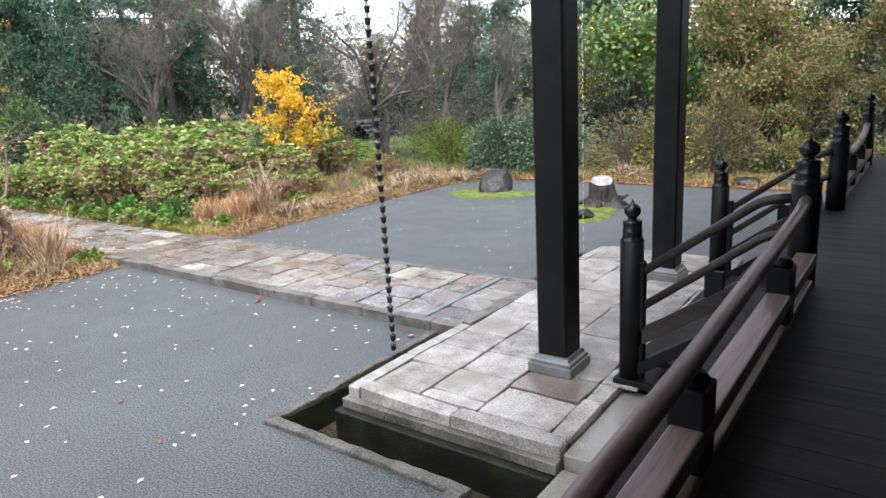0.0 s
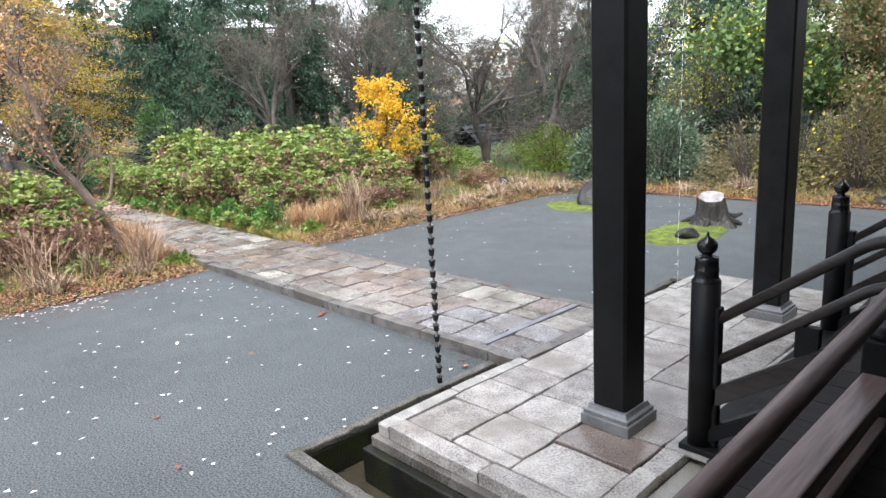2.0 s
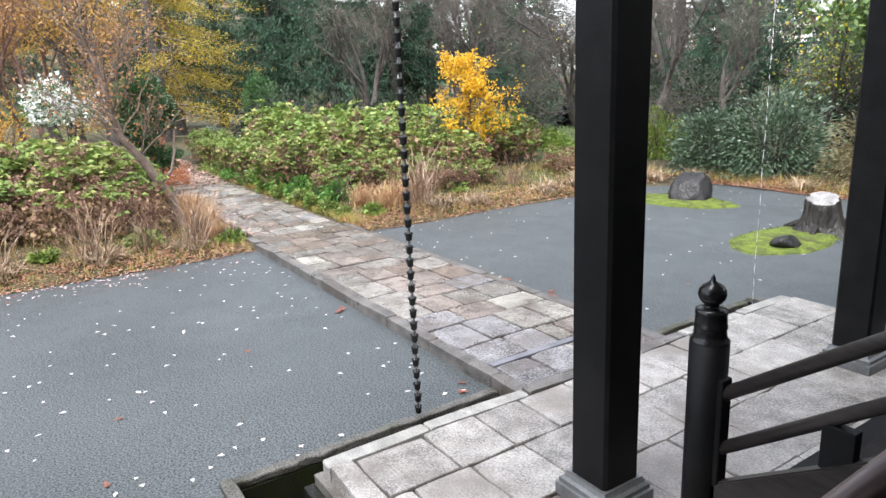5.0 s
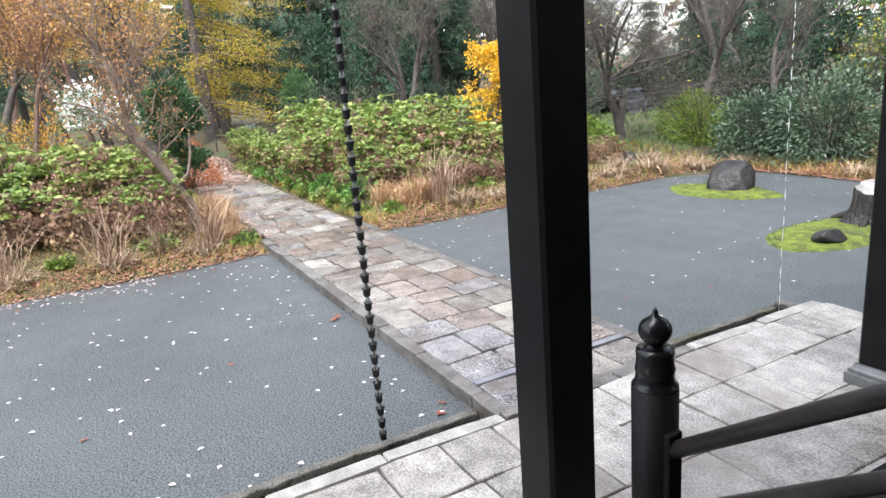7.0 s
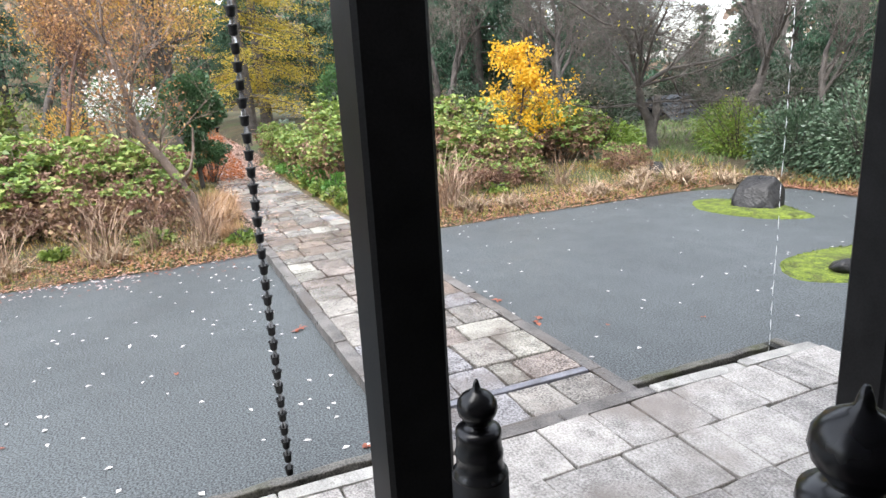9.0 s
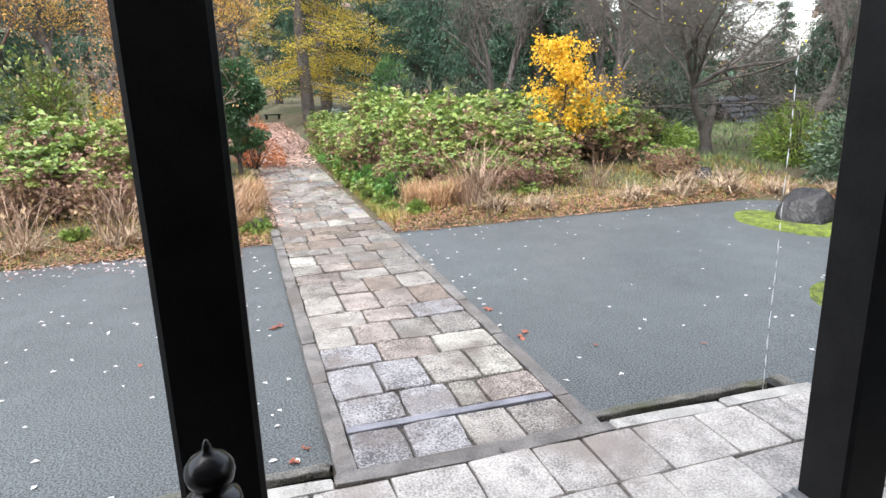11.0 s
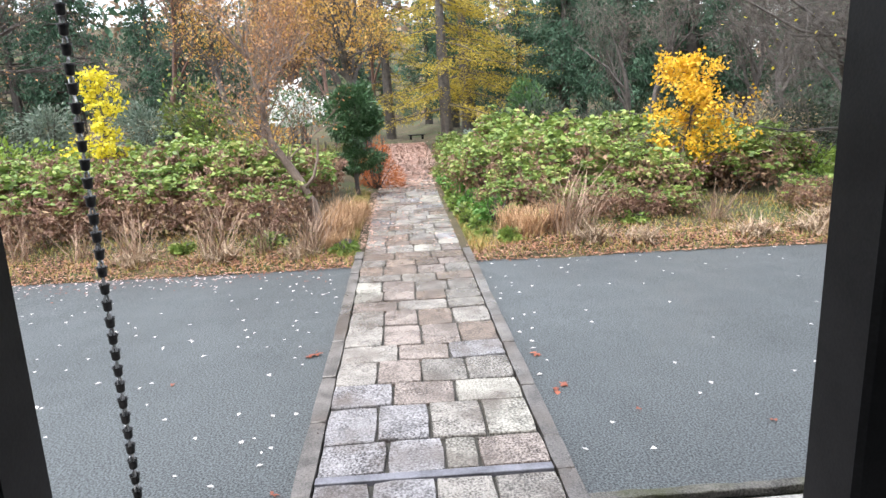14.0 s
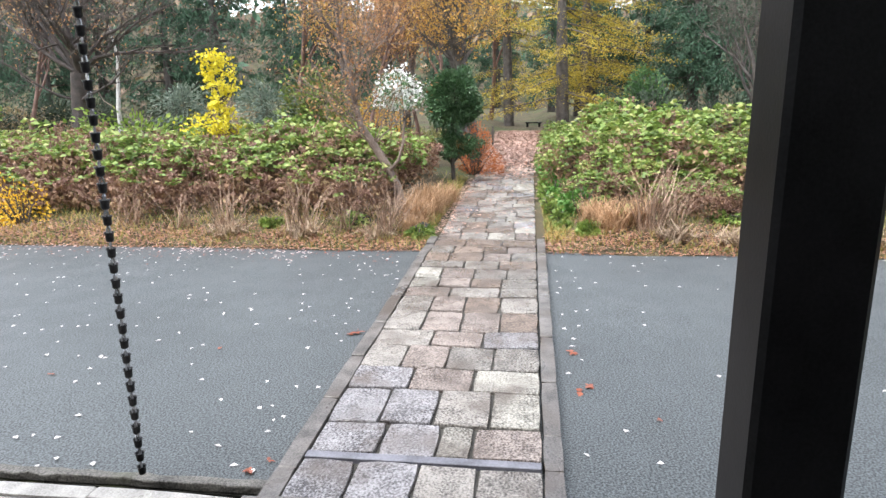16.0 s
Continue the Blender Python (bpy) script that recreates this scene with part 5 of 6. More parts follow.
for d, ln, rd in (((0.1, -0.5, 1), 2.4, 0.1), ((0.2, 0.6, 0.9), 2.8, 0.1), ((-0.5, -0.2, 1), 2.5, 0.08), ((0.5, -0.95, 0.5), 3.1, 0.08), ((0.4, 0.95, 0.55), 3.4, 0.085), ((0.3, 0.1, 1.2), 2.4, 0.08), ((-0.6, 0.8, 0.6), 2.6, 0.07), ((0.8, 0.3, 0.45), 2.4, 0.06), ((0.6, -0.5, 0.8), 2.6, 0.06), ((0.2, -1.0, 0.25), 2.6, 0.045), ((0.3, 1.0, 0.2), 2.8, 0.045)):
    lm.grow(trunk[-1 if rd > 0.05 else -2].copy(), Vector(d).normalized(), ln * 1.35, rd * 0.6, 4, 0.62, 0.02, 0.22, (4, 6), 0.58, 0.15)
lm.mesh("trunk", BARK, root)
g = np.random.default_rng(41)
quadmesh("twig_haze", leaves(g, scatter(g, lm.tips, 5000, 0.06), 0.3, 0.005, 0.05), BARETWIG, root)
quadmesh("last_foliage", leaves(g, scatter(g, lm.tips, 130, 0.1), 0.075, 0.05, 0.5), LEMON, root, "few yellow leaves left on the twigs")

bare = tree("bare_tree", "leafless brownish tree in front of cedars", "tree", (-23.0, 13.5, 0.3), (0.1, -0.1, 1), 3.6, 0.16, 4, BARK,
            (("twig_haze", BARETWIG, 1300, 0.5, 0.009, 0.2, -0.6),), 43, 0.46, 0.55, kids=(4, 5), shrink=0.6, group="bare trees")
for x, y, s, a in ((-24.5, 18.0, 1.15, 60), (-26, 15.2, 1.25, 140), (-22.5, 19.0, 1.2, 200), (-19.0, 26.0, 1.4, 300), (-27.5, 21.0, 1.6, 20), (-14.5, 19.5, 1.1, 100), (-24.0, 34.0, 2.0, 240), (-11.0, 18.5, 0.8, 170)):
    o = copy_thing(bare, pose(x, y, soil_z(x, y), 0, 0, a))
    o.scale = (s, s, s)

# cedars


def cedar(seed, tall, wide, sprays=320, size=(0.16, 0.05)):
    root = empty("cedar", "tall dark green cedar with drooping sprays", "tree", "cedars")
    bm = bmesh.new()
    tube(bm, ((0, 0, -0.3), (0.05, 0, tall * 0.4), (0, 0.05, tall)), [0.3, 0.22, 0.04], 10)
    part("trunk", bm, CEDARBARK, root)
    g = np.random.default_rng(seed)
    pts, ways = [], []
    h = 2.2
    bm = bmesh.new()
    while h < tall:
        r = wide * (1 - h / tall) ** 0.75 * g.uniform(0.75, 1.1)
        for _ in range(6):
            a = g.uniform(0, 6.28)
            tuft = g.uniform(0.12, 1, sprays // 10) ** 0.6
            q = np.clip(np.repeat(tuft, 10) + g.normal(0, 0.03, len(tuft) * 10), 0.05, 1.1)
            n = len(q)
            off = np.repeat(g.normal(size=(len(tuft), 3)) * np.array([0.26, 0.26, 0.15]), 10, 0) + g.normal(size=(n, 3)) * np.array([0.1, 0.1, 0.08])
            d = np.array([math.cos(a), math.sin(a), 0])
            drop = -0.55 * r * q ** 2 + 0.15 * r * q
            p = d[None] * (r * q)[:, None] + off + np.stack([0 * q, 0 * q, h + drop], 1)
            pts.append(p)
            ways.append(np.repeat((d * 0.7 + np.array([0, 0, -0.45]))[None], n, 0))
            tube(bm, ((0, 0, h), tuple(d * r * 0.5 + np.array([0, 0, h + 0.0])), tuple(d * r * 0.92 + np.array([0, 0, h - 0.35 * r]))), [0.05, 0.03, 0.01], 4)
        h += 0.5 if h < 7 else 0.9
    part("limb_frame", bm, CEDARBARK, root)["kind"] = "stuff"
    quadmesh("foliage", leaves(g, np.concatenate(pts), *size, 0.4, along=np.concatenate(ways) * 0.5 + g.normal(size=(sum(map(len, pts)), 3)) * 0.3), CEDAR, root)
    return root


c1, c2 = cedar(51, 10.5, 3.5), cedar(52, 9.0, 3.2)
c3 = cedar(53, 10.0, 3.4, 150, (0.2, 0.06))
R = random.Random(5)
place = []
for a, d in ((52.0, 35), (54.0, 39), (55, 34), (58.5, 38), (61, 33.5), (64, 38), (66.5, 34), (70, 38), (73, 36), (38.5, 44), (76, 42), (79, 40), (82, 44), (84.5, 52), (33, 33), (29, 30), (25, 31), (21, 28), (16, 27), (11, 29), (6, 26), (1, 28), (36, 40),
             (44.0, 40), (42.0, 36), (101, 50), (104, 42), (107, 46), (110, 42), (113, 47), (116, 42), (120, 45), (124, 42), (128, 46), (133, 44), (98, 56), (94, 60), (90, 62), (40.5, 30)):
    place.append((-d * math.sin(radians(a)), 3 + d * math.cos(radians(a))))
for k, (x, y) in enumerate(place):
    src = c3 if math.hypot(x, y - 3) > 41.5 else c1 if k % 2 else c2
    m = pose(x + R.uniform(-0.8, 0.8), y + R.uniform(-0.8, 0.8), 0.2, 0, 0, R.uniform(0, 360))
    s = R.uniform(0.85, 1.2) * (0.55 if k == len(place) - 1 or k in (23, 24) else 1)
    if k < 2 or k == 9:
        o = c3 if k == 9 else (c2, c1)[k]
        o.matrix_basis = m
    else:
        o = copy_thing(src, m)
    o.scale = (s, s, s)

# autumn trees round the far end of the path
gold = tree("autumn_tree", "tall tree with dark trunks and thin amber leaves", "tree", (-20.5, 4.5, 0.3), (0, 0, 1), 5.6, 0.17, 4, BARK,
            (("crown", AMBER, 3800, 0.1, 0.055, 0.25, 0.2), ("twig_haze", BARETWIG, 900, 0.5, 0.01, 0.2, -0.2)), 61, 0.55, 0.35, kids=(5, 6), shrink=0.5, first=0.25, group="autumn trees")
for x, y, s, a in ((-21.0, 4.85, 0.95, 130), (-27.0, 1.5, 1.2, 200), (-31.0, 3.8, 1.3, 80), (-30.0, -1.5, 1.2, 30), (-24.0, 0.5, 0.95, 280)):
    o = copy_thing(gold, pose(x, y, 0.25, 0, 0, a))
    o.scale = (s, s, s)
rusty = tree("russet_tree", "slender tree with thin russet twigs and leaves", "tree", (-20.0, 1.6, 0.3), (0, 0, 1), 4.2, 0.08, 4, REDBARK,
             (("crown", RUSSET, 3600, 0.07, 0.032, 0.22, 0.2),), 63, 0.5, 0.5, kids=(4, 6), shrink=0.55, group="russet trees")
for x, y, s, a in ((-28.0, 3.2, 1.5, 100), (-33.0, 0.5, 1.9, 30), (-42, 4.0, 2.0, 250), (-22.5, -11.5, 1.3, 10), (-32, -5, 2.0, 310), (-24.0, 2.5, 1.0, 190)):
    o = copy_thing(rusty, pose(x, y, 0.25, 0, 0, a))
    o.scale = (s, s, s)


def larch(at, tall, seed, wide):
    root = empty("golden_larch", "tall tree with flat layers of yellow-green needles", "tree", "golden trees", at=at)
    bm = bmesh.new()
    tube(bm, ((0, 0, -0.2), (0, -0.15, tall * 0.5), (0.1, -0.25, tall)), [0.3, 0.24, 0.1], 10)
    part("trunk", bm, BARK, root)
    g = np.random.default_rng(seed)
    pts = []
    bm = bmesh.new()
    for k in range(26):
        h, a, r = g.uniform(1.4, tall), g.uniform(0, 6.28), wide * g.uniform(0.55, 1.05)
        d = np.array([math.cos(a), math.sin(a), 0])
        q = g.uniform(0.15, 1, 420)
        p = d[None] * (r * q)[:, None] + np.stack([g.normal(0, 0.35, 420), g.normal(0, 0.35, 420), h - 0.25 * r * q + g.normal(0, 0.08, 420)], 1)
        pts.append(p)
        tube(bm, ((0, -0.1, h), tuple(d * r * 0.5 + np.array([0, 0, h - 0.1 * r])), tuple(d * r + np.array([0, 0, h - 0.25 * r]))), [0.05, 0.03, 0.008], 5)
    part("limb_frame", bm, BARK, root)["kind"] = "stuff"
    quadmesh("crown", leaves(g, np.concatenate(pts), 0.15, 0.042, 0.1, 0.4), LARCH, root)
    return root


larch((-34.5, 9.2, 0.2), 9, 71, 4.2)
larch((-31.0, 7.9, 0.2), 8, 72, 3.6)
larch((-40.0, 5.2, 0.2), 9, 73, 4.5)
shrub("evergreen_shrub", "rounded green shrub with pale upper leaves", (-26.2, 10.6, 0.3), (1.2, 1.2, 2.4), BUSHGREEN, 4200, 0.12, 0.06, 75, "shrub", 12, lift=0.3)

# left background
root = empty("large_bare_tree", "large old tree with a thick trunk and spreading limbs", "tree", at=(-18.2, -6.3, 0.3))
lm = Limbs(81)
stem = [Vector(p) for p in ((0, 0.05, -0.2), (0, 0.0, 0.8), (0, 0.02, 1.8), (0, 0.1, 2.6))]
lm.stretch(stem, [0.36, 0.27, 0.23, 0.21], 12)
for d, ln, rd in (((0, -0.9, 1), 3.2, 0.16), ((0.1, 0.8, 1.0), 3.2, 0.17), ((0.4, 0.1, 1.2), 3.0, 0.15), ((-0.3, -0.3, 1.1), 3.0, 0.15), ((0.3, 1.3, 0.55), 3.4, 0.12), ((0.2, -1.4, 0.5), 3.4, 0.12), ((0.5, 0.5, 1.0), 3.0, 0.12), ((0.3, -0.5, 1.1), 3.0, 0.13), ((0.4, 1.1, 0.25), 3.0, 0.08), ((0.4, -1.1, 0.2), 3.0, 0.07), ((0.6, 0.3, 1.0), 3.2, 0.1), ((-0.4, 0.6, 1.0), 3.2, 0.11), ((0.2, 1.2, 0.8), 3.4, 0.1), ((0.1, -1.2, 0.9), 3.4, 0.1)):
    lm.grow(stem[-1 if rd > 0.095 else -2].copy(), Vector(d).normalized(), ln, rd * 0.62, 4, 0.5, 0.15, 0.15, (4, 5), 0.6, 0.25)
lm.mesh("trunk", OLDBARK, root)
g = np.random.default_rng(81)
quadmesh("crown", leaves(g, scatter(g, lm.tips, 1300, 0.12), 0.075, 0.05, 0.3), RUSSET, root)
quadmesh("twig_haze", leaves(g, scatter(g, lm.tips, 1800, 0.1), 0.5, 0.012, 0.0), BARETWIG, root)
shrub("evergreen_shrub", "grey-green rounded evergreen tree", (-22.0, -5.2, 0.3), (1.3, 1.3, 1.6), GREYGREEN, 2600, 0.15, 0.06, 82, "tree", 10, lift=1.0)
shrub("evergreen_shrub", "grey-green rounded evergreen tree", (-22.5, -2.3, 0.3), (1.4, 1.4, 1.7), GREYGREEN, 2600, 0.15, 0.06, 83, "tree", 10, lift=0.8)
shrub("turning_shrub", "tall shrub with green and orange leaves", (-22.0, -0.4, 0.3), (1.4, 1.5, 3.0), MIXED, 2600, 0.16, 0.09, 84, "shrub", 14, (("bright_foliage", GREENTREE, 500, 0.17, 0.1),))
shrub("turning_shrub", "amber-leaved shrub beyond the bed", (-21.0, 1.8, 0.3), (1.3, 1.4, 2.4), AMBER, 2000, 0.12, 0.06, 85, "shrub", 14)
shrub("green_shrub", "feathery green shrub behind the bed", (-18.5, 1.4, 0.3), (1.0, 1.1, 1.7), OLIVE, 2200, 0.14, 0.03, 86, "shrub", 20)
shrub("green_shrub", "bright green undergrowth behind the bed", (-17.2, -4.0, 0.2), (1.6, 3.6, 1.95), GREENTREE, 3600, 0.16, 0.08, 87, "shrub", 30)
shrub("green_shrub", "bright green undergrowth behind the bed", (-17.5, -11.0, 0.2), (1.6, 3.6, 1.3), GREENTREE, 3600, 0.16, 0.08, 88, "shrub", 30)
shrub("green_shrub", "yellow-green tree behind the bed", (-22.0, -14.5, 0.2), (2.0, 2.6, 3.2), GREENTREE, 3600, 0.2, 0.1, 89, "shrub", 20)
bm = bmesh.new()
tube(bm, ((0, 0, -0.1), (0.05, 0.05, 1.5), (-0.05, 0.2, 3.2), (0.1, 0.1, 4.2)), [0.08, 0.07, 0.05, 0.02], 8)
birch = empty("birch", "thin white-barked bare birch", "tree", at=(-21.8, -7.5, 0.3))
part("trunk", bm, mat("white_bark", (0.4, 0.38, 0.36), (0.75, 0.73, 0.7), 0.6, 5, 40, 0.3, 0.01), birch)
bm = bmesh.new()
for k in range(7):
    z, s = 1.0 + 0.42 * k, (-1) ** k
    tube(bm, ((0.03, 0.08, z), (0.1, 0.08 + s * 0.5, z + 0.35), (0.12, 0.1 + s * 0.75, z + 0.8)), [0.022, 0.014, 0.006], 5)
part("limb_frame", bm, PALEBARK, birch)["kind"] = "stuff"

# undergrowth below the cedars, the evergreen kind darkened in colour for shade
u1 = shrub("undergrowth", "dim brownish undergrowth below the cedars", (-20, 16.5, 0.3), (2.4, 2.4, 1.7), TANLEAF, 2600, 0.14, 0.05, 76, "shrub", 30, group="undergrowth")
u2 = shrub("undergrowth", "evergreen undergrowth with shade put into its dark leaf colour", (-22, 19.0, 0.3), (2.4, 2.4, 1.9), SHADEGREEN, 2800, 0.15, 0.06, 77, "shrub", 30, group="undergrowth")
R = random.Random(9)
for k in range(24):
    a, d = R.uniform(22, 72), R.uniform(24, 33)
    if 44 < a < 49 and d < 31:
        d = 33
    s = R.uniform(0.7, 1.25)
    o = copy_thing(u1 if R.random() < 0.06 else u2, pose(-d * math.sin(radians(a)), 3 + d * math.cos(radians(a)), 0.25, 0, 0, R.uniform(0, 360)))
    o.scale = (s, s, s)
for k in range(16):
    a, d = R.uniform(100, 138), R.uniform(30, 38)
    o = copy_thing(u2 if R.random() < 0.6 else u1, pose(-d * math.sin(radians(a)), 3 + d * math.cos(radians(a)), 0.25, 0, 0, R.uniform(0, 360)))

# more shade-darkened undergrowth filling the gaps behind the yard's trees
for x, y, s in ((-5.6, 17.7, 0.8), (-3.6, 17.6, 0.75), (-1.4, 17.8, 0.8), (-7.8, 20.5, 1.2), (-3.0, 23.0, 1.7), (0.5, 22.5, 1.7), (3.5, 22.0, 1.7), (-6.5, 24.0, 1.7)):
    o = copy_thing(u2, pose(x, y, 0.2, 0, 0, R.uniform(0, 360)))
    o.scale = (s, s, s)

# shrubs along the far edge of the yard
shrub("rhododendron", "dense grey-green rhododendron behind the boulder", (-9.75, 15.9, 0.1), (1.4, 1.25, 1.65), RHODO, 8500, 0.095, 0.046, 91, "shrub", 26, lumps=34)
shrub("rhododendron", "dense grey-green rhododendron beside the yard", (-8.2, 16.0, 0.1), (1.6, 1.25, 1.85), RHODO, 9000, 0.095, 0.046, 92, "shrub", 22, lumps=34)
shrub("tan_shrub", "brownish half-bare shrub at the yard's edge", (-6.0, 16.0, 0.1), (1.2, 1.0, 1.75), EDGESHRUB, 5200, 0.08, 0.034, 93, "shrub", 34)
shrub("tan_shrub", "yellowing shrub at the yard's edge", (-5.0, 16.2, 0.1), (1.1, 1.0, 2.0), OLIVE, 4800, 0.07, 0.04, 94, "shrub", 34, (("yellow_foliage", LEMON, 160, 0.09, 0.07),))
shrub("tan_shrub", "brownish half-bare shrub at the yard's edge", (-3.8, 16.0, 0.1), (1.3, 1.0, 1.9), EDGESHRUB, 5600, 0.08, 0.034, 95, "shrub", 34)
shrub("green_shrub", "low green shrub at the yard's edge", (-2.6, 16.1, 0.1), (1.0, 0.9, 1.2), OLIVE, 2600, 0.09, 0.05, 96, "shrub", 24)
shrub("green_shrub", "low green shrub at the yard's edge", (-1.0, 16.3, 0.1), (1.3, 1.0, 1.3), OLIVE, 2600, 0.09, 0.05, 97, "shrub", 24)
shrub("green_shrub", "yellow-green undergrowth beside the cherry tree", (-11.7, 16.4, 0.2), (1.2, 1.1, 1.35), GREENTREE, 3800, 0.12, 0.028, 98, "shrub", 30, (("pale_foliage", OLIVE, 1600, 0.12, 0.03),))
shrub("green_shrub", "feathery green shrub beside the cherry tree", (-13.2, 17.6, 0.2), (1.3, 1.1, 1.2), GREENTREE, 3000, 0.11, 0.03, 198, "shrub", 30)
shrub("green_shrub", "yellow-green undergrowth beside the cherry tree", (-15.2, 15.2, 0.3), (1.5, 1.5, 1.0), GREENTREE, 2400, 0.13, 0.06, 99, "shrub", 30)
tree("green_tree", "leafy green tree turning yellow", "tree", (-6.6, 19.0, 0.3), (0, 0, 1), 3.0, 0.1, 3, BARK, (("crown", PALEGREEN, 4800, 0.17, 0.11, 0.18, 0.35), ("yellow_foliage", LEMON, 260, 0.1, 0.07, 0.3, 0.4)), 101, 0.6, 0.25, kids=(5, 7), shrink=0.6)
tree("green_tree", "leafy green tree turning yellow", "tree", (-9.2, 19.5, 0.3), (0, 0, 1), 3.0, 0.09, 3, BARK, (("crown", LEMON, 520, 0.09, 0.06, 0.3, 0.4), ("green_foliage", PALEGREEN, 1600, 0.11, 0.07, 0.3, 0.3), ("twig_haze", BARETWIG, 2000, 0.4, 0.01, 0.2, 0.0)), 102, 0.6, 0.3, kids=(5, 6), shrink=0.6)
maple = tree("turning_tree", "broad tree with green leaves turning orange", "tree", (-3.3, 18.8, 0.3), (0, 0, 1), 3.4, 0.13, 4, BARK, (("crown", MIXED, 10500, 0.095, 0.06, 0.13, 0.25), ("orange_foliage", SALMON, 5200, 0.085, 0.05, 0.13, 0.25)), 103, 0.66, 0.15, kids=(5, 6), shrink=0.62, group="turning trees")
for x, y, s, a in ((-0.8, 18.2, 1.0, 110), (1.5, 19.5, 1.1, 220), (-4.6, 20.8, 1.25, 60), (4.0, 19.0, 1.2, 10), (-1.8, 17.2, 0.62, 300), (0.8, 16.8, 0.6, 30)):
    o = copy_thing(maple, pose(x, y, 0.25, 0, 0, a))
    o.scale = (s, s, s)

# small tiled hut beyond the cherry tree
hut = empty("garden_hut", "small dark wooden hut with a grey tiled roof", "building", at=(-19.7, 21.5, -0.85))
hut.scale = (0.85, 0.85, 1.2)
hut.rotation_euler = (0, 0, radians(12))
boxpart("wall", (-1.0, 1.0, -0.9, 0.9, 0.2, 1.05), PLASTER, hut)
bm = bmesh.new()
for s in (-1, 1):
    v = [bm.verts.new(p) for p in ((s * 1.45, -1.3, 0.85), (s * 1.45, 1.3, 0.85), (0, 1.3, 1.75), (0, -1.3, 1.75))]
    bm.faces.new(v)
bmesh.ops.solidify(bm, geom=bm.faces[:], thickness=0.06)
roof = part("roof", bm, ROOFTILE, hut)
tile = None
for s in (-1, 1):
    for i in range(9):
        for j in range(6):
            if tile is None:
                bm = bmesh.new()
                prof = [(0.14 * math.cos(math.pi * k / 5), 0.05 * math.sin(math.pi * k / 5)) for k in range(6)]
                a = [bm.verts.new((0, p, q)) for p, q in prof]
                b = [bm.verts.new((0.3, p * 0.92, q - 0.01)) for p, q in prof]
                for k in range(5):
                    bm.faces.new((a[k], a[k + 1], b[k + 1], b[k]))
                bm.faces.new(a)
                tile = part("roof_tile", bm, ROOFTILE, roof)
                o = tile
            else:
                o = tile.copy()
                scene.collection.objects.link(o)
            t = j * 0.28
            o.matrix_basis = pose(s * (1.45 - t * 0.85), -1.2 + i * 0.3, 0.9 + t * 0.53, 0, 32 if s < 0 else 32, 0 if s < 0 else 180)

# low rail and far seat at the end of the path
rail = empty("rope_rail", "thin pale rope rail across the far end of the beds", "rail", at=(-26.5, 0, 0))
for y in (2.8, 5.0, 7.2, 9.0, 11.0):
    bm = bmesh.new()
    tube(bm, ((0, y, 0.1), (0, y, 0.82)), 0.035, 8)
    part("post", bm, BARK, rail)
bm = bmesh.new()
tube(bm, ((0, 2.8, 0.8), (0, 4, 0.74), (0, 5.0, 0.8)), 0.014, 6)
part("rope", bm, STRAW, rail)
bm = bmesh.new()
tube(bm, ((0, 7.2, 0.8), (0, 8.2, 0.73), (0, 9.0, 0.8), (0, 10, 0.73), (0, 11, 0.8)), 0.014, 6)
part("rope", bm, STRAW, rail)
bench = empty("far_bench", "low dark bench at the far end of the path", "bench", at=(-37.0, 6.6, 0.2))
boxpart("seat", (-0.2, 0.2, -0.45, 0.45, 0.16, 0.21), BLACK, bench)
for y in (-0.32, 0.32):
    boxpart("leg", (-0.15, 0.15, y - 0.06, y + 0.06, -0.05, 0.158), BLACK, bench)

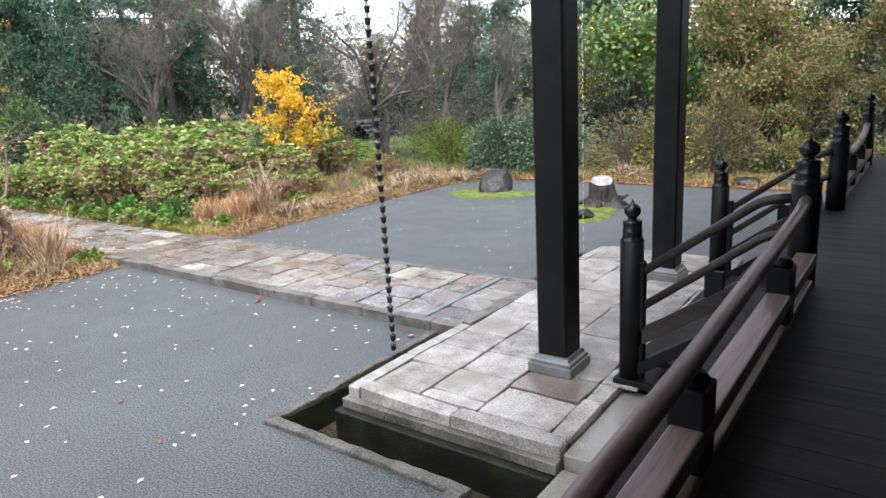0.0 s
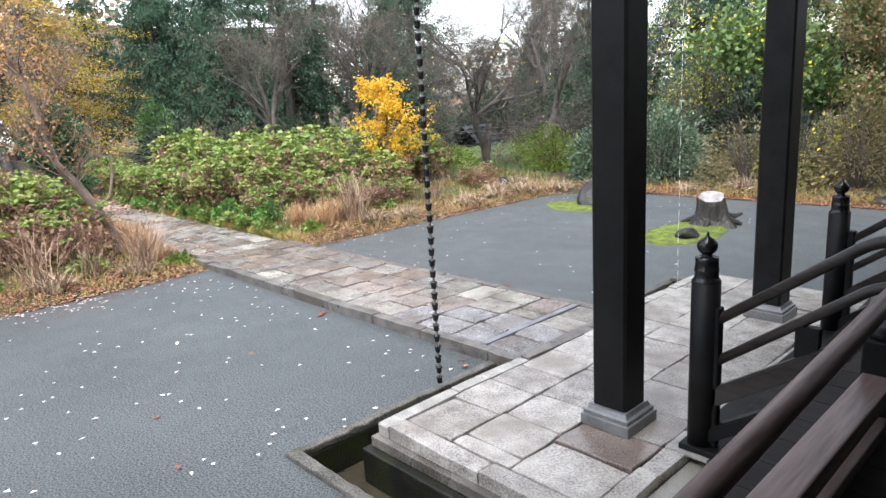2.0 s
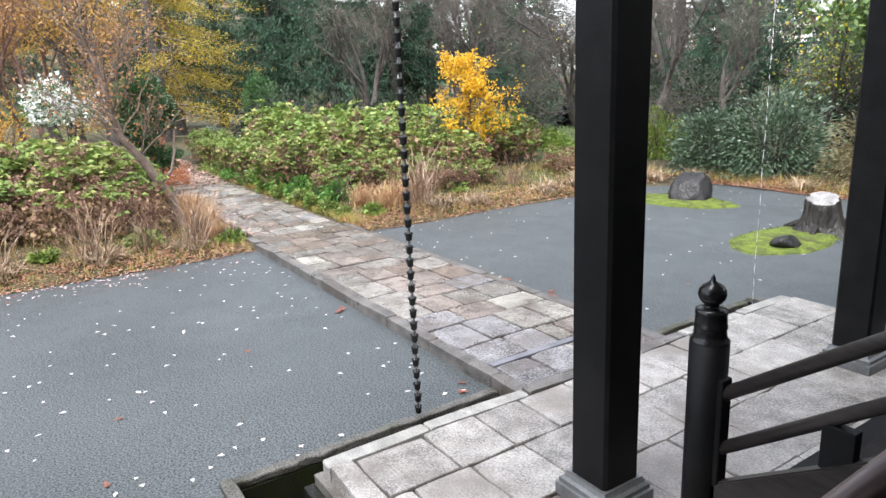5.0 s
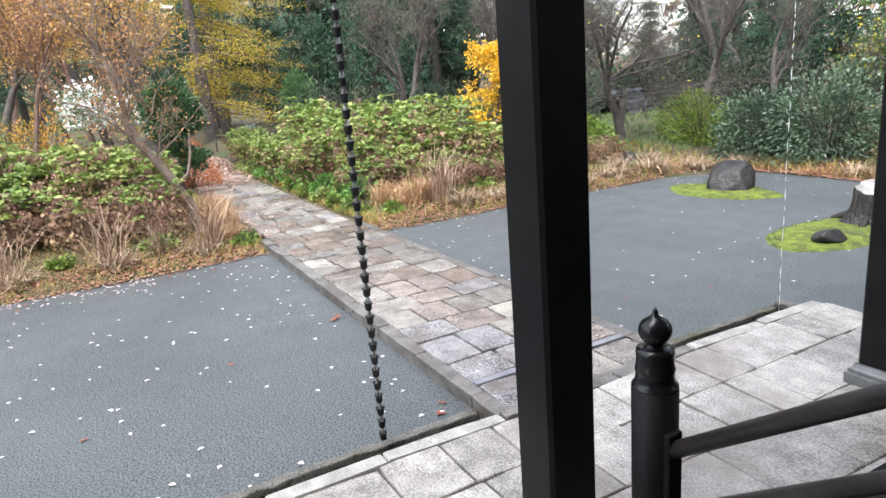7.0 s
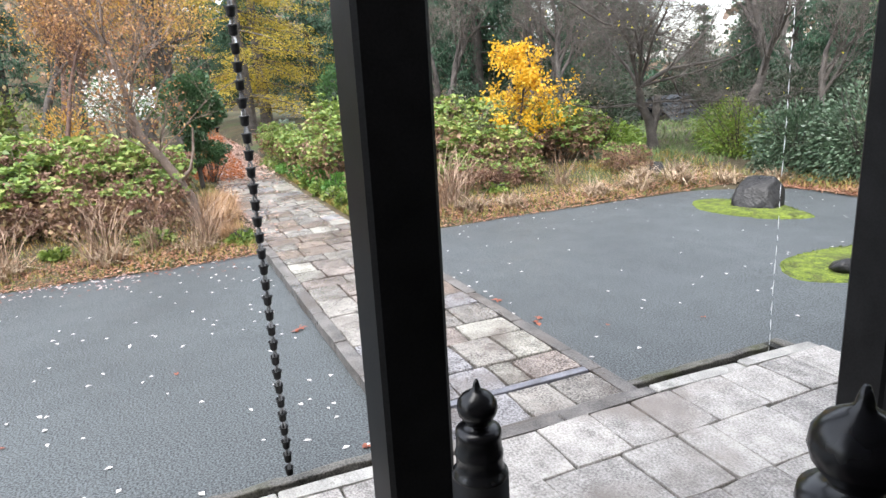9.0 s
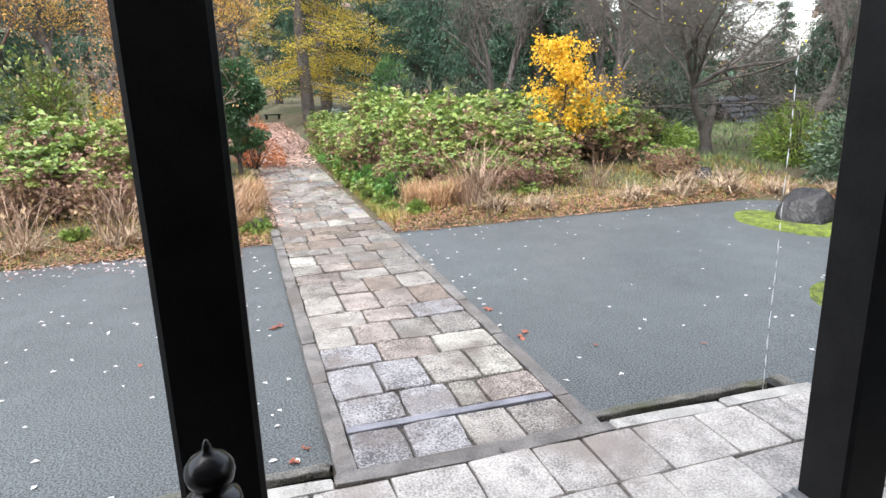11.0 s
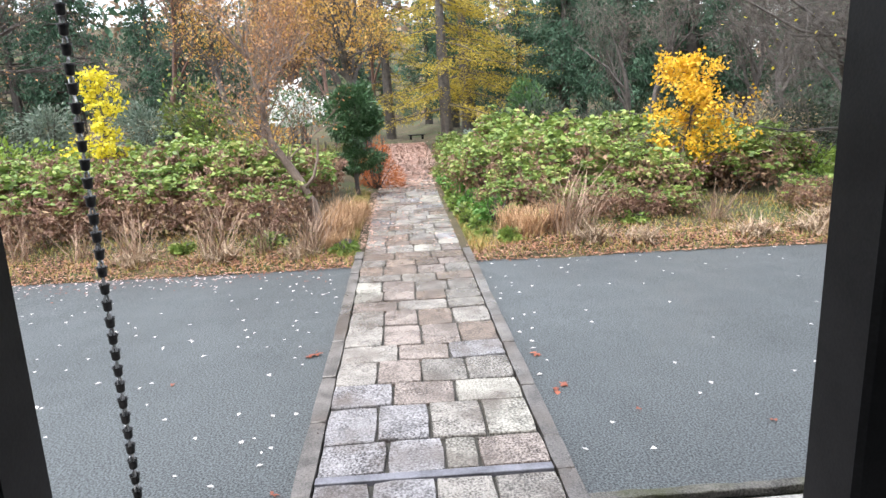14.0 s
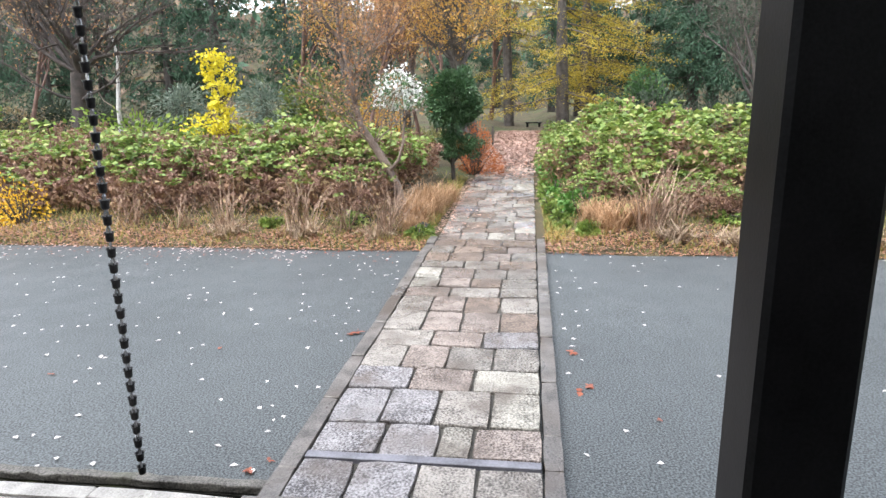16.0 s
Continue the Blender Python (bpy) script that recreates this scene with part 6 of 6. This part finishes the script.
# wooded hillside far behind
bm = bmesh.new()
v = {}
for i in range(41):
    a = radians(-70 + 6 * i)
    for j in range(8):
        d = 62 + 14 * j
        h = 0.0 if j == 0 else (3 + 20 * min(1, j / 5)) * (0.06 + 0.94 * min(1, max(0, (math.degrees(a) - 53) / 20))) * (0.8 + 0.5 * noise.noise((a * 3, j * 0.4, 1)))
        v[i, j] = bm.verts.new((-d * math.sin(a), d * math.cos(a), h - 0.3))
for i in range(40):
    for j in range(7):
        bm.faces.new((v[i, j], v[i + 1, j], v[i + 1, j + 1], v[i, j + 1]))
corners = {k: q.co.copy() for k, q in v.items()}
tagged(smooth(part("backdrop", bm, SOIL)), "distant hillside under autumn woods", "hill", kind="structure")
pts = []
for _ in range(26000):
    i, j, s, t = R.randrange(40), R.randrange(6), R.random(), R.random()
    p = corners[i, j].lerp(corners[i + 1, j], s).lerp(corners[i, j + 1].lerp(corners[i + 1, j + 1], s), t)
    pts.append((p.x + R.gauss(0, 0.6), p.y + R.gauss(0, 0.6), p.z + R.random() ** 1.4 * (2.2 if 42 < math.degrees(math.atan2(-p.x, p.y)) < 53 else 7.5)))
pts = np.array(pts)
pick = np.random.default_rng(3).random(len(pts))
stuff_leaves("far_woods", "distant brownish autumn woods on the hillside", "woods", pts[pick < 0.6], 1.3, 0.7, leafmat("far_autumn_leaf", [(0.14, 0.1, 0.08), (0.24, 0.17, 0.12), (0.3, 0.2, 0.12)], 0.8, 0.1), 15, 0.2)
stuff_leaves("far_evergreens", "distant dark evergreens on the hillside", "woods", pts[pick >= 0.6], 1.3, 0.7, CEDAR, 16, 0.2)

# thin stream of rain water falling into the drain
stream = empty("rain_water", "thin stream of rain water dripping from the eaves", "water")
bm = bmesh.new()
z = 0.0
k = 0
while z < 4.1:
    ln = R.uniform(0.03, 0.14)
    tube(bm, ((-3.62 + 0.004 * math.sin(k), 8.02, z), (-3.62 + 0.004 * math.sin(k + 1), 8.02, z + ln * 0.5), (-3.62, 8.02, z + ln)), [0.001, 0.0045, 0.001], 5)
    z += ln + R.uniform(0.01, 0.06)
    k += 1
part("drops", bm, DROP, stream)
